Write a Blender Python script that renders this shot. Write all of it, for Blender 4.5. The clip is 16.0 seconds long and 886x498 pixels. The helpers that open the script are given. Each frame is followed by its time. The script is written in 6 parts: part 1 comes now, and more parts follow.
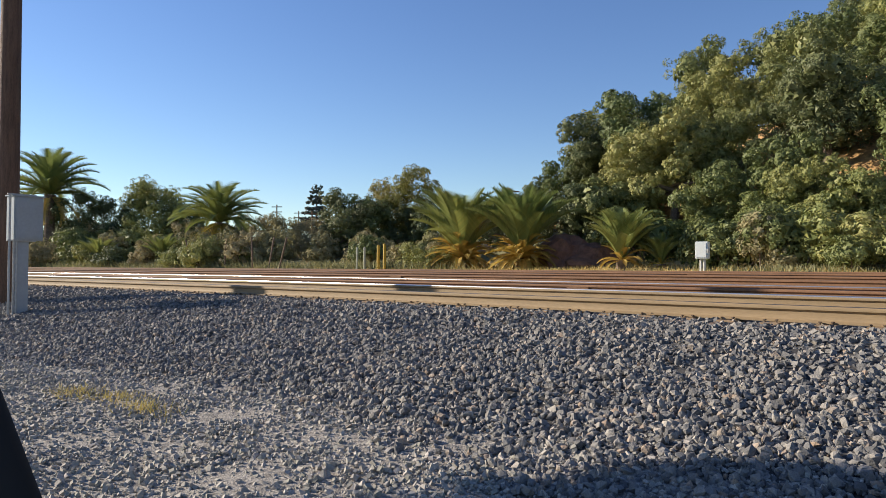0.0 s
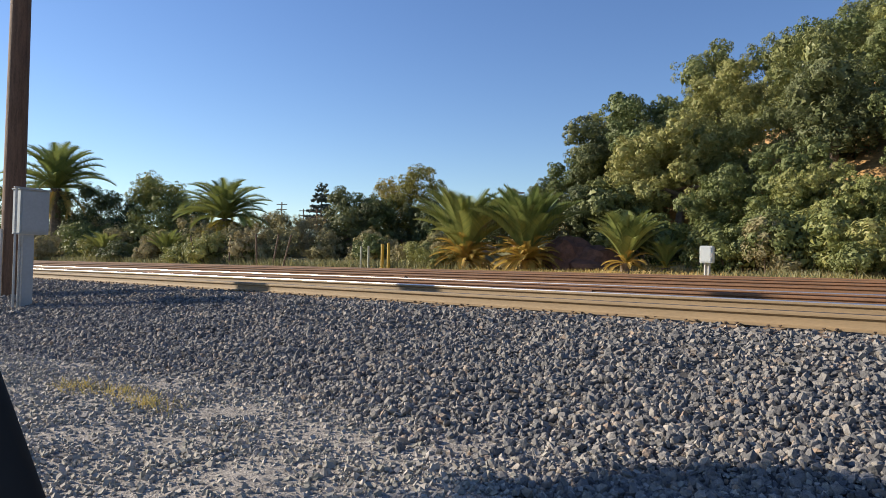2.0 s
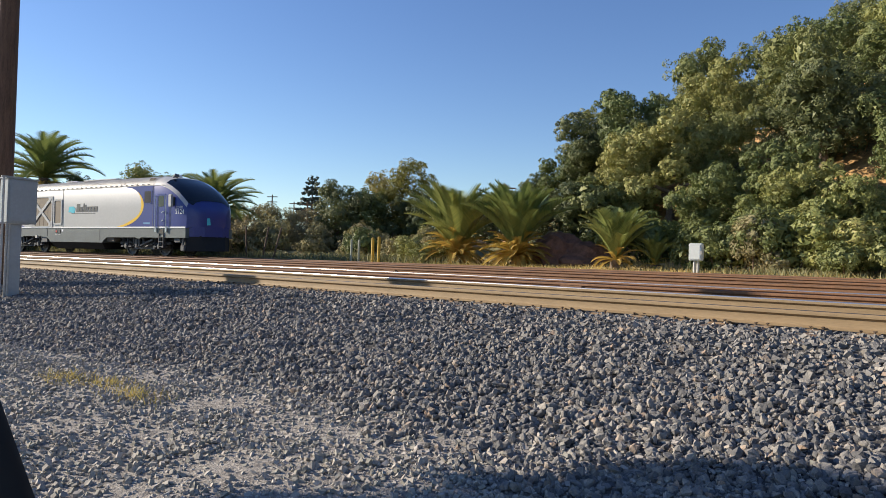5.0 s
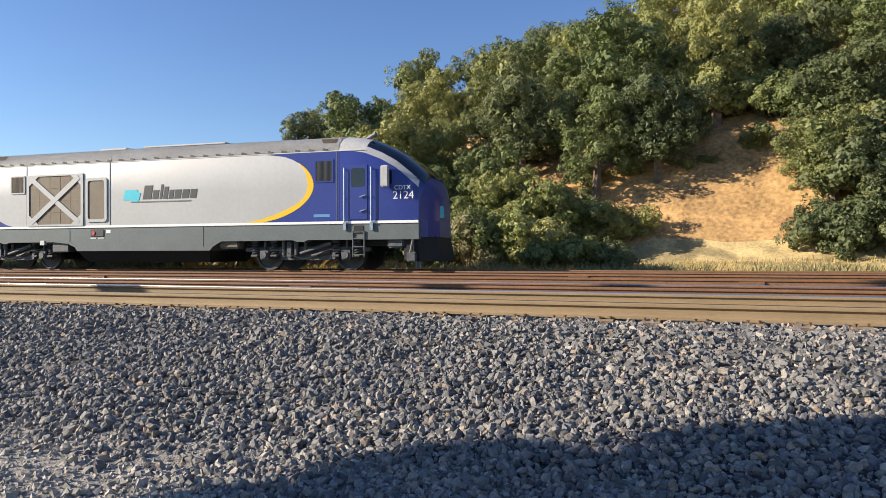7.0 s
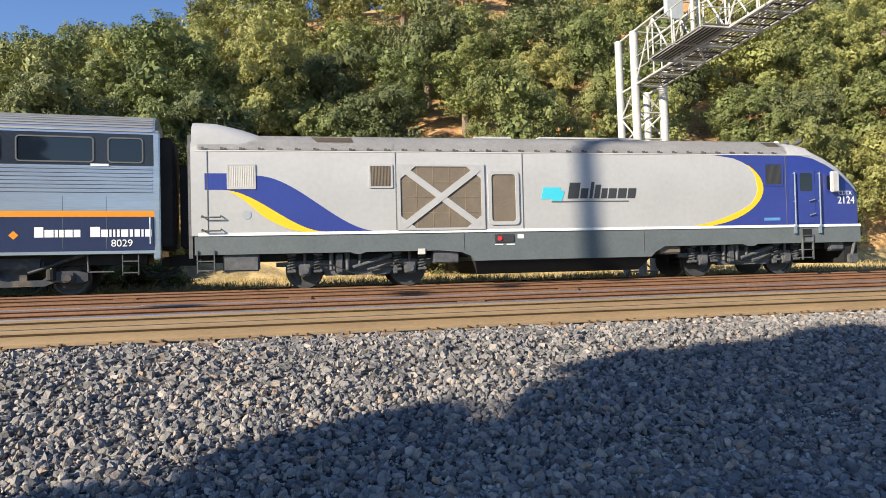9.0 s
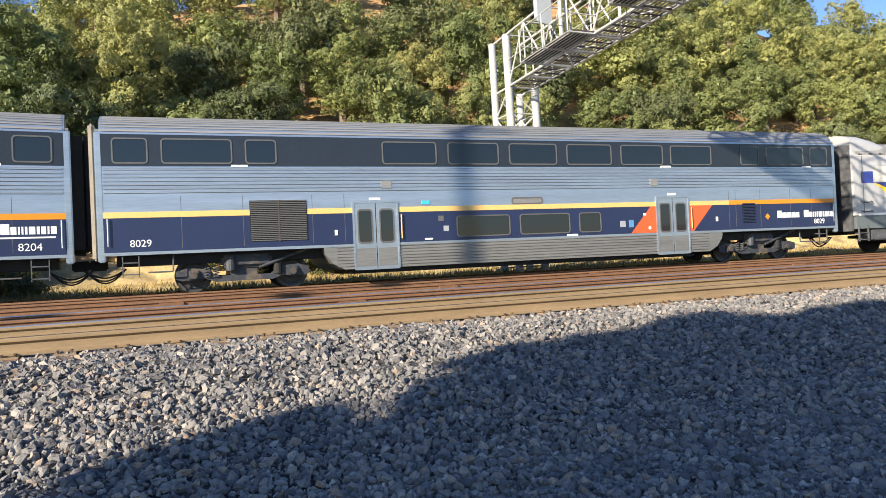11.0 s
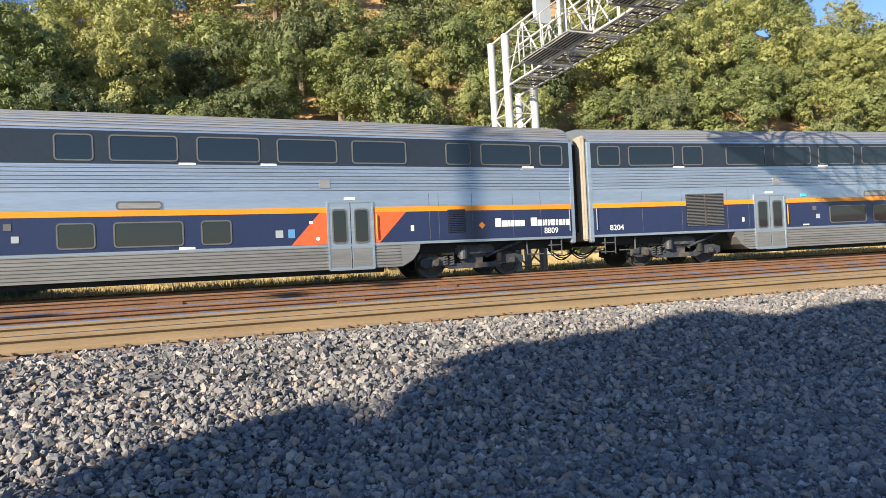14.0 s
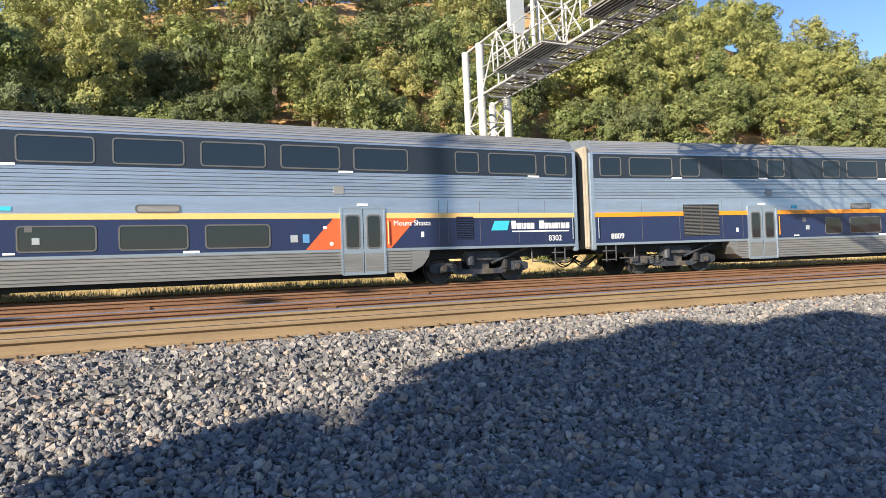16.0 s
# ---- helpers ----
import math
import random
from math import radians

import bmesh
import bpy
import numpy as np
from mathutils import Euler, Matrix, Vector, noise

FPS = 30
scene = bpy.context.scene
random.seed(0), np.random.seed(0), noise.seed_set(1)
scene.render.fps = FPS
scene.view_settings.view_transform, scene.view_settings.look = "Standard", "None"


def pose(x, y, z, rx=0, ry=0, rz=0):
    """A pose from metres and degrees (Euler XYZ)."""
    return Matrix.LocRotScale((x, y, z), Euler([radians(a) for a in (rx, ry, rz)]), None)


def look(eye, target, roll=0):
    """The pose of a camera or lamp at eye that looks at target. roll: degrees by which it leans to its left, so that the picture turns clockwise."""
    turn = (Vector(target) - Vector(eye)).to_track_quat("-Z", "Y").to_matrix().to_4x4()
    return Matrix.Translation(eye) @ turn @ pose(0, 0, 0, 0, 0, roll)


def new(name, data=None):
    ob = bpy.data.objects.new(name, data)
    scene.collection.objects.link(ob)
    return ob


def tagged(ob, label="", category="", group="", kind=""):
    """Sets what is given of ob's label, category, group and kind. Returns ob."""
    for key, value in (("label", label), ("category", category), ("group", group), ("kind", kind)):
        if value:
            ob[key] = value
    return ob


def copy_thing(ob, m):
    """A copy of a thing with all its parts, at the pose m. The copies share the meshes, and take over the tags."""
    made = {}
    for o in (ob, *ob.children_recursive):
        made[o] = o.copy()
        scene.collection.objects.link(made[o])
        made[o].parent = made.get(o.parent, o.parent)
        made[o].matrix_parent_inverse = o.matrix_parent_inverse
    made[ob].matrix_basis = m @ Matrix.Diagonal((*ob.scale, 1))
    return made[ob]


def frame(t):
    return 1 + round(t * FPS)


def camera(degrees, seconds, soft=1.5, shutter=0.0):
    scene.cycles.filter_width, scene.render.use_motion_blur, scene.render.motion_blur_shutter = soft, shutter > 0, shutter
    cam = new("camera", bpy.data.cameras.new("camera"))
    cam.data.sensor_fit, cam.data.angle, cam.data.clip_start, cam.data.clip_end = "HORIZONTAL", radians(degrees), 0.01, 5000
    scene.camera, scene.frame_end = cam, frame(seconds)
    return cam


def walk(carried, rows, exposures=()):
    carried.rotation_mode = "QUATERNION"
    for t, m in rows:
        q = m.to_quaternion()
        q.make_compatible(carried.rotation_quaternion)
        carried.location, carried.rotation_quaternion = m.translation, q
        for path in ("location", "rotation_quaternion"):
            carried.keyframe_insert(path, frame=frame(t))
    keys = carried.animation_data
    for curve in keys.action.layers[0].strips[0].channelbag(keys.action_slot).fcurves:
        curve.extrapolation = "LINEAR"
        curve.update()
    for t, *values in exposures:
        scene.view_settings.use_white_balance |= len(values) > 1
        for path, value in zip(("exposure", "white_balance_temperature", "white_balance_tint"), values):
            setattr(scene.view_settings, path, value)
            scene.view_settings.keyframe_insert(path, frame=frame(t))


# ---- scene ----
EYE = 1.35            # eye above the parking strip
RC = 221.9            # radius of the curve, from its centre to the eye
TRAIN_N = 21.0        # centre line of the track that the train runs on

cam = camera(64.28, 16.0, 0.6, 0.0)
VIEW = [(0.0, -43.81, 1.46, 0.18), (0.5, -44.43, 1.40, 0.44), (1.0, -44.45, 1.22, 0.63), (1.5, -44.30, 1.26, 1.02),
        (2.0, -44.14, 1.46, 1.12), (2.5, -44.03, 1.42, 1.24), (3.0, -44.06, 1.09, 1.57), (5.5, -42.75, 1.03, 1.90),
        (6.0, -39.18, 1.21, 1.18), (6.5, -31.62, 1.24, 1.07), (7.0, -21.56, 1.40, 0.18), (7.5, -10.84, 1.55, -0.58),
        (8.0, -0.37, 1.79, -1.16), (8.5, 7.65, 2.12, -1.40), (9.0, 13.62, 2.44, -1.67), (9.5, 18.45, 2.55, -1.67),
        (10.0, 21.63, 2.49, -2.24), (12.5, 23.76, 1.76, -3.40), (13.0, 23.67, 1.78, -3.31), (13.5, 23.50, 1.84, -3.19),
        (14.0, 23.39, 1.93, -3.13), (14.5, 23.51, 2.08, -2.92), (15.0, 23.92, 2.19, -2.91), (15.5, 24.63, 2.27, -2.89),
        (16.0, 25.66, 2.42, -2.59)]


def aim(yaw, pitch, roll):
    """The eye's pose for a turn to the right, a tilt up and a roll, in degrees."""
    a, p = radians(yaw), radians(pitch)
    eye = Vector((0, 0, EYE))
    return look(eye, eye + Vector((math.sin(a) * math.cos(p), math.cos(a) * math.cos(p), math.sin(p))), roll)


walk(cam, [(t, aim(y, p, r)) for t, y, p, r in VIEW],
     [(0.0, 0.78), (6.0, 0.78), (7.0, 0.92), (8.5, 1.05), (10.0, 1.12), (12.5, 1.22), (16.0, 1.22)])

# ---- world and sun ----
SUN_DIR = Vector((0.894, 0.447, 0)).normalized()     # the way that the light goes over the ground
SUN_EL = 22.5
world = bpy.data.worlds.new("world")
scene.world = world
world.use_nodes = True
wn = world.node_tree
sky = wn.nodes.new("ShaderNodeTexSky")
sky.sky_type, sky.sun_disc = "NISHITA", False
sky.sun_elevation = radians(SUN_EL)
sky.sun_rotation = math.atan2(-SUN_DIR.x, -SUN_DIR.y)
sky.air_density, sky.dust_density, sky.ozone_density = 1.0, 0.08, 3.0
tone = wn.nodes.new("ShaderNodeHueSaturation")
tone.inputs["Hue"].default_value, tone.inputs["Saturation"].default_value = 0.512, 1.12
wn.links.new(sky.outputs[0], tone.inputs["Color"])
wn.links.new(tone.outputs[0], wn.nodes["Background"].inputs[0])
wn.nodes["Background"].inputs[1].default_value = 0.09
sun = new("sun", bpy.data.lights.new("sun", "SUN"))
sun.data.energy, sun.data.angle, sun.data.color = 5.0, radians(0.53), (1.0, 0.885, 0.72)
e = radians(SUN_EL)
sun.matrix_world = look((-30, -20, 30), Vector((-30, -20, 30)) + Vector((SUN_DIR.x * math.cos(e), SUN_DIR.y * math.cos(e), -math.sin(e))))


# ---- materials ----
def mat(name, color, rough=0.6, metal=0.0, var=0.15, scale=6.0, bump=0.0, bscale=60.0, second=None, amount=0.3, hue=0.0, stretch=None, spec=0.5, translucent=0.0):
    """A surface with tone variation at two scales, an optional second colour in patches, and fine relief."""
    m = bpy.data.materials.new(name)
    m.use_nodes = True
    nt = m.node_tree
    b = nt.nodes["Principled BSDF"]
    b.inputs["Roughness"].default_value, b.inputs["Metallic"].default_value = rough, metal
    b.inputs["Specular IOR Level"].default_value = spec
    co = nt.nodes.new("ShaderNodeTexCoord")
    src = co.outputs["Object"]
    if stretch:
        mp = nt.nodes.new("ShaderNodeMapping")
        mp.inputs["Scale"].default_value = stretch
        nt.links.new(src, mp.inputs[0])
        src = mp.outputs[0]

    def noise_at(s, d):
        n = nt.nodes.new("ShaderNodeTexNoise")
        n.inputs["Scale"].default_value, n.inputs["Detail"].default_value = s, d
        nt.links.new(src, n.inputs["Vector"])
        return n.outputs["Fac"]

    col = None
    base = nt.nodes.new("ShaderNodeRGB")
    base.outputs[0].default_value = (*color, 1)
    col = base.outputs[0]
    if second:
        ramp = nt.nodes.new("ShaderNodeMapRange")
        ramp.inputs["From Min"].default_value, ramp.inputs["From Max"].default_value = 0.62 - amount * 0.5, 0.72 - amount * 0.5
        nt.links.new(noise_at(scale * 0.6, 5), ramp.inputs["Value"])
        mix = nt.nodes.new("ShaderNodeMix")
        mix.data_type = "RGBA"
        nt.links.new(ramp.outputs[0], mix.inputs["Factor"])
        nt.links.new(col, mix.inputs["A"])
        mix.inputs["B"].default_value = (*second, 1)
        col = mix.outputs["Result"]
    if var:
        add = nt.nodes.new("ShaderNodeMath")
        add.operation = "ADD"
        nt.links.new(noise_at(scale, 4), add.inputs[0])
        nt.links.new(noise_at(scale * 9, 3), add.inputs[1])
        mr = nt.nodes.new("ShaderNodeMapRange")
        mr.inputs["From Min"].default_value, mr.inputs["From Max"].default_value = 0.6, 1.4
        mr.inputs["To Min"].default_value, mr.inputs["To Max"].default_value = 1 - var * 1.6, 1 + var * 1.6
        nt.links.new(add.outputs[0], mr.inputs["Value"])
        hs = nt.nodes.new("ShaderNodeHueSaturation")
        nt.links.new(mr.outputs[0], hs.inputs["Value"])
        nt.links.new(col, hs.inputs["Color"])
        col = hs.outputs[0]
    if hue:
        geo = nt.nodes.new("ShaderNodeNewGeometry")
        oi = nt.nodes.new("ShaderNodeObjectInfo")
        sm = nt.nodes.new("ShaderNodeMath")
        sm.operation = "MULTIPLY_ADD"
        nt.links.new(oi.outputs["Random"], sm.inputs[0])
        sm.inputs[1].default_value = 1.0
        nt.links.new(geo.outputs["Random Per Island"], sm.inputs[2])
        hs = nt.nodes.new("ShaderNodeHueSaturation")
        for to, lo, hi in (("Hue", 0.5 + hue * 0.09, 0.5 - hue * 0.09), ("Value", 1 - hue * 0.8, 1 + hue * 0.8)):
            mr = nt.nodes.new("ShaderNodeMapRange")
            mr.inputs["From Max"].default_value = 2.0
            mr.inputs["To Min"].default_value, mr.inputs["To Max"].default_value = lo, hi
            nt.links.new(sm.outputs[0], mr.inputs["Value"])
            nt.links.new(mr.outputs[0], hs.inputs[to])
        nt.links.new(col, hs.inputs["Color"])
        col = hs.outputs[0]
    nt.links.new(col, b.inputs["Base Color"])
    if bump:
        bp = nt.nodes.new("ShaderNodeBump")
        bp.inputs["Strength"].default_value, bp.inputs["Distance"].default_value = bump, 0.02
        nt.links.new(noise_at(bscale, 5), bp.inputs["Height"])
        nt.links.new(bp.outputs[0], b.inputs["Normal"])
    if translucent:
        tr = nt.nodes.new("ShaderNodeBsdfTranslucent")
        nt.links.new(col, tr.inputs[0])
        ms = nt.nodes.new("ShaderNodeMixShader")
        ms.inputs[0].default_value = translucent
        nt.links.new(b.outputs[0], ms.inputs[1])
        nt.links.new(tr.outputs[0], ms.inputs[2])
        nt.links.new(ms.outputs[0], nt.nodes["Material Output"].inputs[0])
    return m


M = {
    "lot": mat("lot_gravel", (0.19, 0.172, 0.155), 0.95, var=0.5, scale=24, bump=1.0, bscale=60, second=(0.30, 0.27, 0.235), amount=0.45),
    # near-black: the shade in the gaps between stones is put into this colour
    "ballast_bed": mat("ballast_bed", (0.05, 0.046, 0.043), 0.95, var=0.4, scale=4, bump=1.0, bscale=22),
    "pebble": mat("pebble", (0.38, 0.345, 0.305), 0.9, var=0.2, scale=20, hue=0.55),
    "grass_soil": mat("dry_grass_soil", (0.52, 0.39, 0.18), 0.95, var=0.3, scale=1.2, bump=0.6, bscale=25, second=(0.30, 0.23, 0.11), amount=0.3),
    "hill_soil": mat("hill_soil", (0.33, 0.165, 0.075), 0.95, var=0.45, scale=0.6, bump=1.0, bscale=7, second=(0.41, 0.245, 0.10), amount=0.6),
    "field": mat("far_field", (0.16, 0.15, 0.07), 0.95, var=0.3, scale=0.2),
    "rail_dust": mat("dusty_rail", (0.25, 0.175, 0.095), 0.75, 0.0, var=0.12, scale=1.5, bump=0.15, bscale=80, stretch=(1, 1, 6)),
    "rail_rust": mat("rusty_rail", (0.185, 0.092, 0.045), 0.8, 0.0, var=0.18, scale=1.5, bump=0.2, bscale=80),
    "rail_head": mat("polished_rail_head", (0.60, 0.58, 0.56), 0.28, 0.9, var=0.06, scale=3),
    # dark tone painted for the wooded hill mirrored in the running surface
    "rail_top": mat("rail_top_dark_reflection", (0.10, 0.085, 0.075), 0.5, 0.6, var=0.1, scale=3),
    "tie": mat("tie_wood", (0.17, 0.115, 0.08), 0.9, var=0.35, scale=4, bump=0.7, bscale=30, stretch=(5, 0.6, 3)),
    "tie_plate": mat("tie_plate", (0.30, 0.21, 0.13), 0.8, 0.2, var=0.2),
    "spike": mat("rail_spike", (0.10, 0.07, 0.05), 0.8, 0.3, var=0.2),
    "white_paint": mat("white_locomotive_paint", (0.40, 0.40, 0.395), 0.40, var=0.05, scale=0.8, spec=0.9),
    "roof_grey": mat("light_grey_roof", (0.44, 0.435, 0.43), 0.45, var=0.10, scale=1.2, bump=0.05),
    "blue": mat("blue_paint", (0.028, 0.046, 0.235), 0.28, var=0.06, scale=1.0),
    "yellow": mat("yellow_paint", (0.80, 0.50, 0.02), 0.35, var=0.05),
    "skirt": mat("slate_grey_skirt", (0.115, 0.135, 0.138), 0.45, var=0.10, scale=1.5),
    "black": mat("black_underframe", (0.010, 0.010, 0.011), 0.7, var=0.3, scale=5),
    "undergrey": mat("grimy_truck_steel", (0.10, 0.102, 0.106), 0.6, 0.2, var=0.35, scale=5),
    "coachtruck": mat("blue_black_truck_steel", (0.05, 0.054, 0.065), 0.6, 0.2, var=0.35, scale=4, second=(0.12, 0.10, 0.08), amount=0.2),
    "steelwheel": mat("worn_wheel_steel", (0.06, 0.057, 0.056), 0.5, 0.3, var=0.2),
    "mesh_grille": mat("brown_mesh_grille", (0.165, 0.135, 0.10), 0.7, 0.1, var=0.12, scale=3),
    "grille_white": mat("pale_grille", (0.55, 0.54, 0.50), 0.6, var=0.05),
    "dark_glass": mat("dark_window_glass", (0.010, 0.016, 0.026), 0.04, var=0.0, spec=0.55),
    "stainless": mat("brushed_stainless", (0.40, 0.455, 0.52), 0.30, 0.72, var=0.12, scale=0.8, stretch=(0.3, 1, 6)),
    "stainless_low": mat("grimy_stainless", (0.30, 0.29, 0.27), 0.40, 0.6, var=0.14, scale=0.9, stretch=(0.3, 1, 4)),
    "roof_steel": mat("dusty_roof_steel", (0.30, 0.295, 0.285), 0.5, 0.35, var=0.15, scale=0.9, stretch=(0.3, 1, 3)),
    "navy": mat("navy_paint", (0.017, 0.027, 0.078), 0.30, var=0.08, scale=1.0),
    "band": mat("blue_black_window_band", (0.018, 0.024, 0.036), 0.25, var=0.10, scale=1.0),
    "orange": mat("orange_stripe", (0.80, 0.27, 0.016), 0.4, var=0.06),
    "paleyellow": mat("faded_yellow_stripe", (0.78, 0.50, 0.17), 0.45, var=0.06),
    "redorange": mat("red_orange_panel", (0.80, 0.12, 0.035), 0.4, var=0.06),
    "gasket": mat("grey_window_gasket", (0.11, 0.11, 0.108), 0.5, var=0.05),
    "rubber": mat("black_rubber", (0.015, 0.015, 0.015), 0.8, var=0.2),
    "white": mat("white_marking", (0.80, 0.80, 0.78), 0.5, var=0.03),
    "cyan": mat("cyan_emblem", (0.05, 0.50, 0.62), 0.4, var=0.03),
    "inkgrey": mat("dark_grey_lettering", (0.04, 0.042, 0.045), 0.45, var=0.05),
    "bellows": mat("tan_end_panel", (0.33, 0.29, 0.23), 0.7, var=0.12, scale=3),
    "signblue": mat("light_blue_sign", (0.10, 0.27, 0.50), 0.45, var=0.05),
    "red": mat("red_marking", (0.55, 0.03, 0.03), 0.45, var=0.05),
    "galv": mat("white_painted_steel", (0.44, 0.43, 0.405), 0.55, 0.1, var=0.16, scale=2),
    "deck": mat("rusty_deck_grating", (0.10, 0.085, 0.075), 0.7, 0.4, var=0.2),
    "boxgrey": mat("grey_box_enamel", (0.34, 0.37, 0.39), 0.4, var=0.06, scale=2),
    "boxpale": mat("pale_box_enamel", (0.62, 0.65, 0.64), 0.45, var=0.06),
    "pole": mat("creosoted_pole", (0.14, 0.08, 0.05), 0.85, var=0.35, scale=3, bump=0.7, bscale=16, stretch=(6, 6, 0.5)),
    "bark": mat("bark", (0.16, 0.12, 0.09), 0.95, var=0.4, scale=4, bump=0.9, bscale=14),
    "leaf_oak": mat("oak_leaves", (0.18, 0.205, 0.072), 0.55, var=0.0, hue=0.42, translucent=0.2, spec=0.3),
    "leaf_bright": mat("bright_leaves", (0.27, 0.28, 0.092), 0.55, var=0.0, hue=0.42, translucent=0.2, spec=0.3),
    # deep green; on the bank it also stands in for shade under the canopy
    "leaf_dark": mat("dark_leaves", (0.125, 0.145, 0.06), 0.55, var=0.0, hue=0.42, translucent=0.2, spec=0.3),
    "leaf_autumn": mat("yellowing_leaves", (0.27, 0.235, 0.065), 0.6, var=0.0, hue=0.4, translucent=0.3, spec=0.3),
    "leaf_dry": mat("dry_brush", (0.32, 0.285, 0.15), 0.8, var=0.0, hue=0.3, translucent=0.2, spec=0.2),
    "frond": mat("palm_frond", (0.215, 0.25, 0.075), 0.4, var=0.0, hue=0.35, translucent=0.25, spec=0.4),
    "frond_dry": mat("dead_palm_frond", (0.43, 0.33, 0.07), 0.7, var=0.0, hue=0.4, translucent=0.35),
    "post_yellow": mat("faded_yellow_post", (0.42, 0.27, 0.03), 0.6, var=0.2, scale=4),
    "post_pale": mat("weathered_pale_post", (0.33, 0.34, 0.27), 0.8, var=0.25, scale=4),
    "conifer": mat("conifer_needles", (0.05, 0.065, 0.045), 0.7, var=0.0, hue=0.4),
    "grass_dry": mat("dry_grass", (0.52, 0.38, 0.15), 0.8, var=0.0, hue=0.4, translucent=0.3),
    "grass_green": mat("green_weeds", (0.25, 0.24, 0.115), 0.7, var=0.0, hue=0.4, translucent=0.3),
    "mulch": mat("red_brown_mulch", (0.22, 0.11, 0.075), 0.95, var=0.4, scale=3, bump=1.0, bscale=9),
    "car_trim": mat("black_car_trim", (0.006, 0.006, 0.006), 0.7, var=0.1),
    # blue-grey stands in for the haze of the air over green woods
    "haze_hill": mat("far_hill_haze_tint", (0.10, 0.14, 0.17), 0.95, var=0.2, scale=0.02),
}


def broken_stone(name, tones):
    """Broken rock whose tone changes from stone to stone, with a fine grain."""
    m = mat(name, (0.2, 0.19, 0.18), 0.85, var=0.22, scale=16, bump=0.5, bscale=60)
    nt = m.node_tree
    geo = nt.nodes.new("ShaderNodeNewGeometry")
    ramp = nt.nodes.new("ShaderNodeValToRGB")
    el = ramp.color_ramp.elements
    el[0].position, el[0].color = tones[0][0], (*tones[0][1], 1)
    el[1].position, el[1].color = tones[-1][0], (*tones[-1][1], 1)
    for p, c in tones[1:-1]:
        el.new(p).color = (*c, 1)
    nt.links.new(geo.outputs["Random Per Island"], ramp.inputs[0])
    hs = next(n for n in nt.nodes if n.bl_idname == "ShaderNodeHueSaturation")
    nt.links.new(ramp.outputs[0], hs.inputs["Color"])
    return m


M["stone"] = broken_stone("ballast_stone", [(0.0, (0.085, 0.083, 0.085)), (0.35, (0.15, 0.145, 0.142)), (0.7, (0.215, 0.20, 0.183)), (0.88, (0.275, 0.25, 0.22)), (0.93, (0.27, 0.195, 0.14)), (1.0, (0.34, 0.31, 0.27))])

# ---- mesh helpers ----
def mesh_from(name, verts, faces, *mats):
    me = bpy.data.meshes.new(name)
    me.from_pydata([tuple(map(float, v)) for v in verts], [], [tuple(map(int, f)) for f in faces])
    for m in mats:
        me.materials.append(m)
    return me


def quick_mesh(name, v, f, *mats):
    """A large mesh from arrays: v is n x 3, f is m x k."""
    v, f = np.asarray(v, np.float32), np.asarray(f, np.int32)
    me = bpy.data.meshes.new(name)
    me.vertices.add(len(v))
    me.vertices.foreach_set("co", v.ravel())
    k = f.shape[1]
    me.loops.add(f.size)
    me.loops.foreach_set("vertex_index", f.ravel())
    me.polygons.add(len(f))
    me.polygons.foreach_set("loop_start", np.arange(len(f), dtype=np.int32) * k)
    me.polygons.foreach_set("use_smooth", [False] * len(f))
    me.update(calc_edges=True)
    for m in mats:
        me.materials.append(m)
    return me


def part(name, bm, material, parent, label=""):
    """One mesh object made of the bmesh, under parent (or at top level)."""
    me = bpy.data.meshes.new(name)
    bm.to_mesh(me)
    bm.free()
    if material:
        me.materials.append(material)
    ob = new(name, me)
    if parent:
        ob.parent = parent
    return tagged(ob, label)


def part_mesh(name, me, parent, label="", m=None):
    ob = new(name, me)
    ob.parent = parent
    if m is not None:
        ob.matrix_basis = m
    return tagged(ob, label)


def box(bm, x0, x1, y0, y1, z0, z1, bevel=0.0):
    ret = bmesh.ops.create_cube(bm, size=1.0, matrix=Matrix.Translation(((x0 + x1) / 2, (y0 + y1) / 2, (z0 + z1) / 2)) @ Matrix.Diagonal((x1 - x0, y1 - y0, z1 - z0, 1)))
    if bevel:
        es = {ed for v in ret["verts"] for ed in v.link_edges}
        bmesh.ops.bevel(bm, geom=list(es), offset=bevel, segments=2, affect="EDGES")
    return bm


def rod(bm, a, b, r, n=8, r2=None):
    a, b = Vector(a), Vector(b)
    d = b - a
    m = Matrix.Translation((a + b) / 2) @ d.to_track_quat("Z", "Y").to_matrix().to_4x4()
    bmesh.ops.create_cone(bm, cap_ends=True, segments=n, radius1=r, radius2=r if r2 is None else r2, depth=d.length, matrix=m)
    return bm


def slab(bm, pts, y0, y1, bevel=0.0):
    """A prism: the outline pts (x, z), from y0 to y1."""
    n = len(pts)
    a = [bm.verts.new((x, y0, z)) for x, z in pts]
    b = [bm.verts.new((x, y1, z)) for x, z in pts]
    bm.faces.new(a)
    bm.faces.new(b[::-1])
    for i in range(n):
        bm.faces.new((a[i], b[i], b[(i + 1) % n], a[(i + 1) % n]))
    bmesh.ops.recalc_face_normals(bm, faces=bm.faces[:])
    return bm


def rrect(x0, x1, z0, z1, r, n=4):
    out = []
    for cx, cz, a0 in ((x1 - r, z1 - r, 0), (x0 + r, z1 - r, 90), (x0 + r, z0 + r, 180), (x1 - r, z0 + r, 270)):
        out += [(cx + r * math.cos(radians(a0 + 90 * i / n)), cz + r * math.sin(radians(a0 + 90 * i / n))) for i in range(n + 1)]
    return out


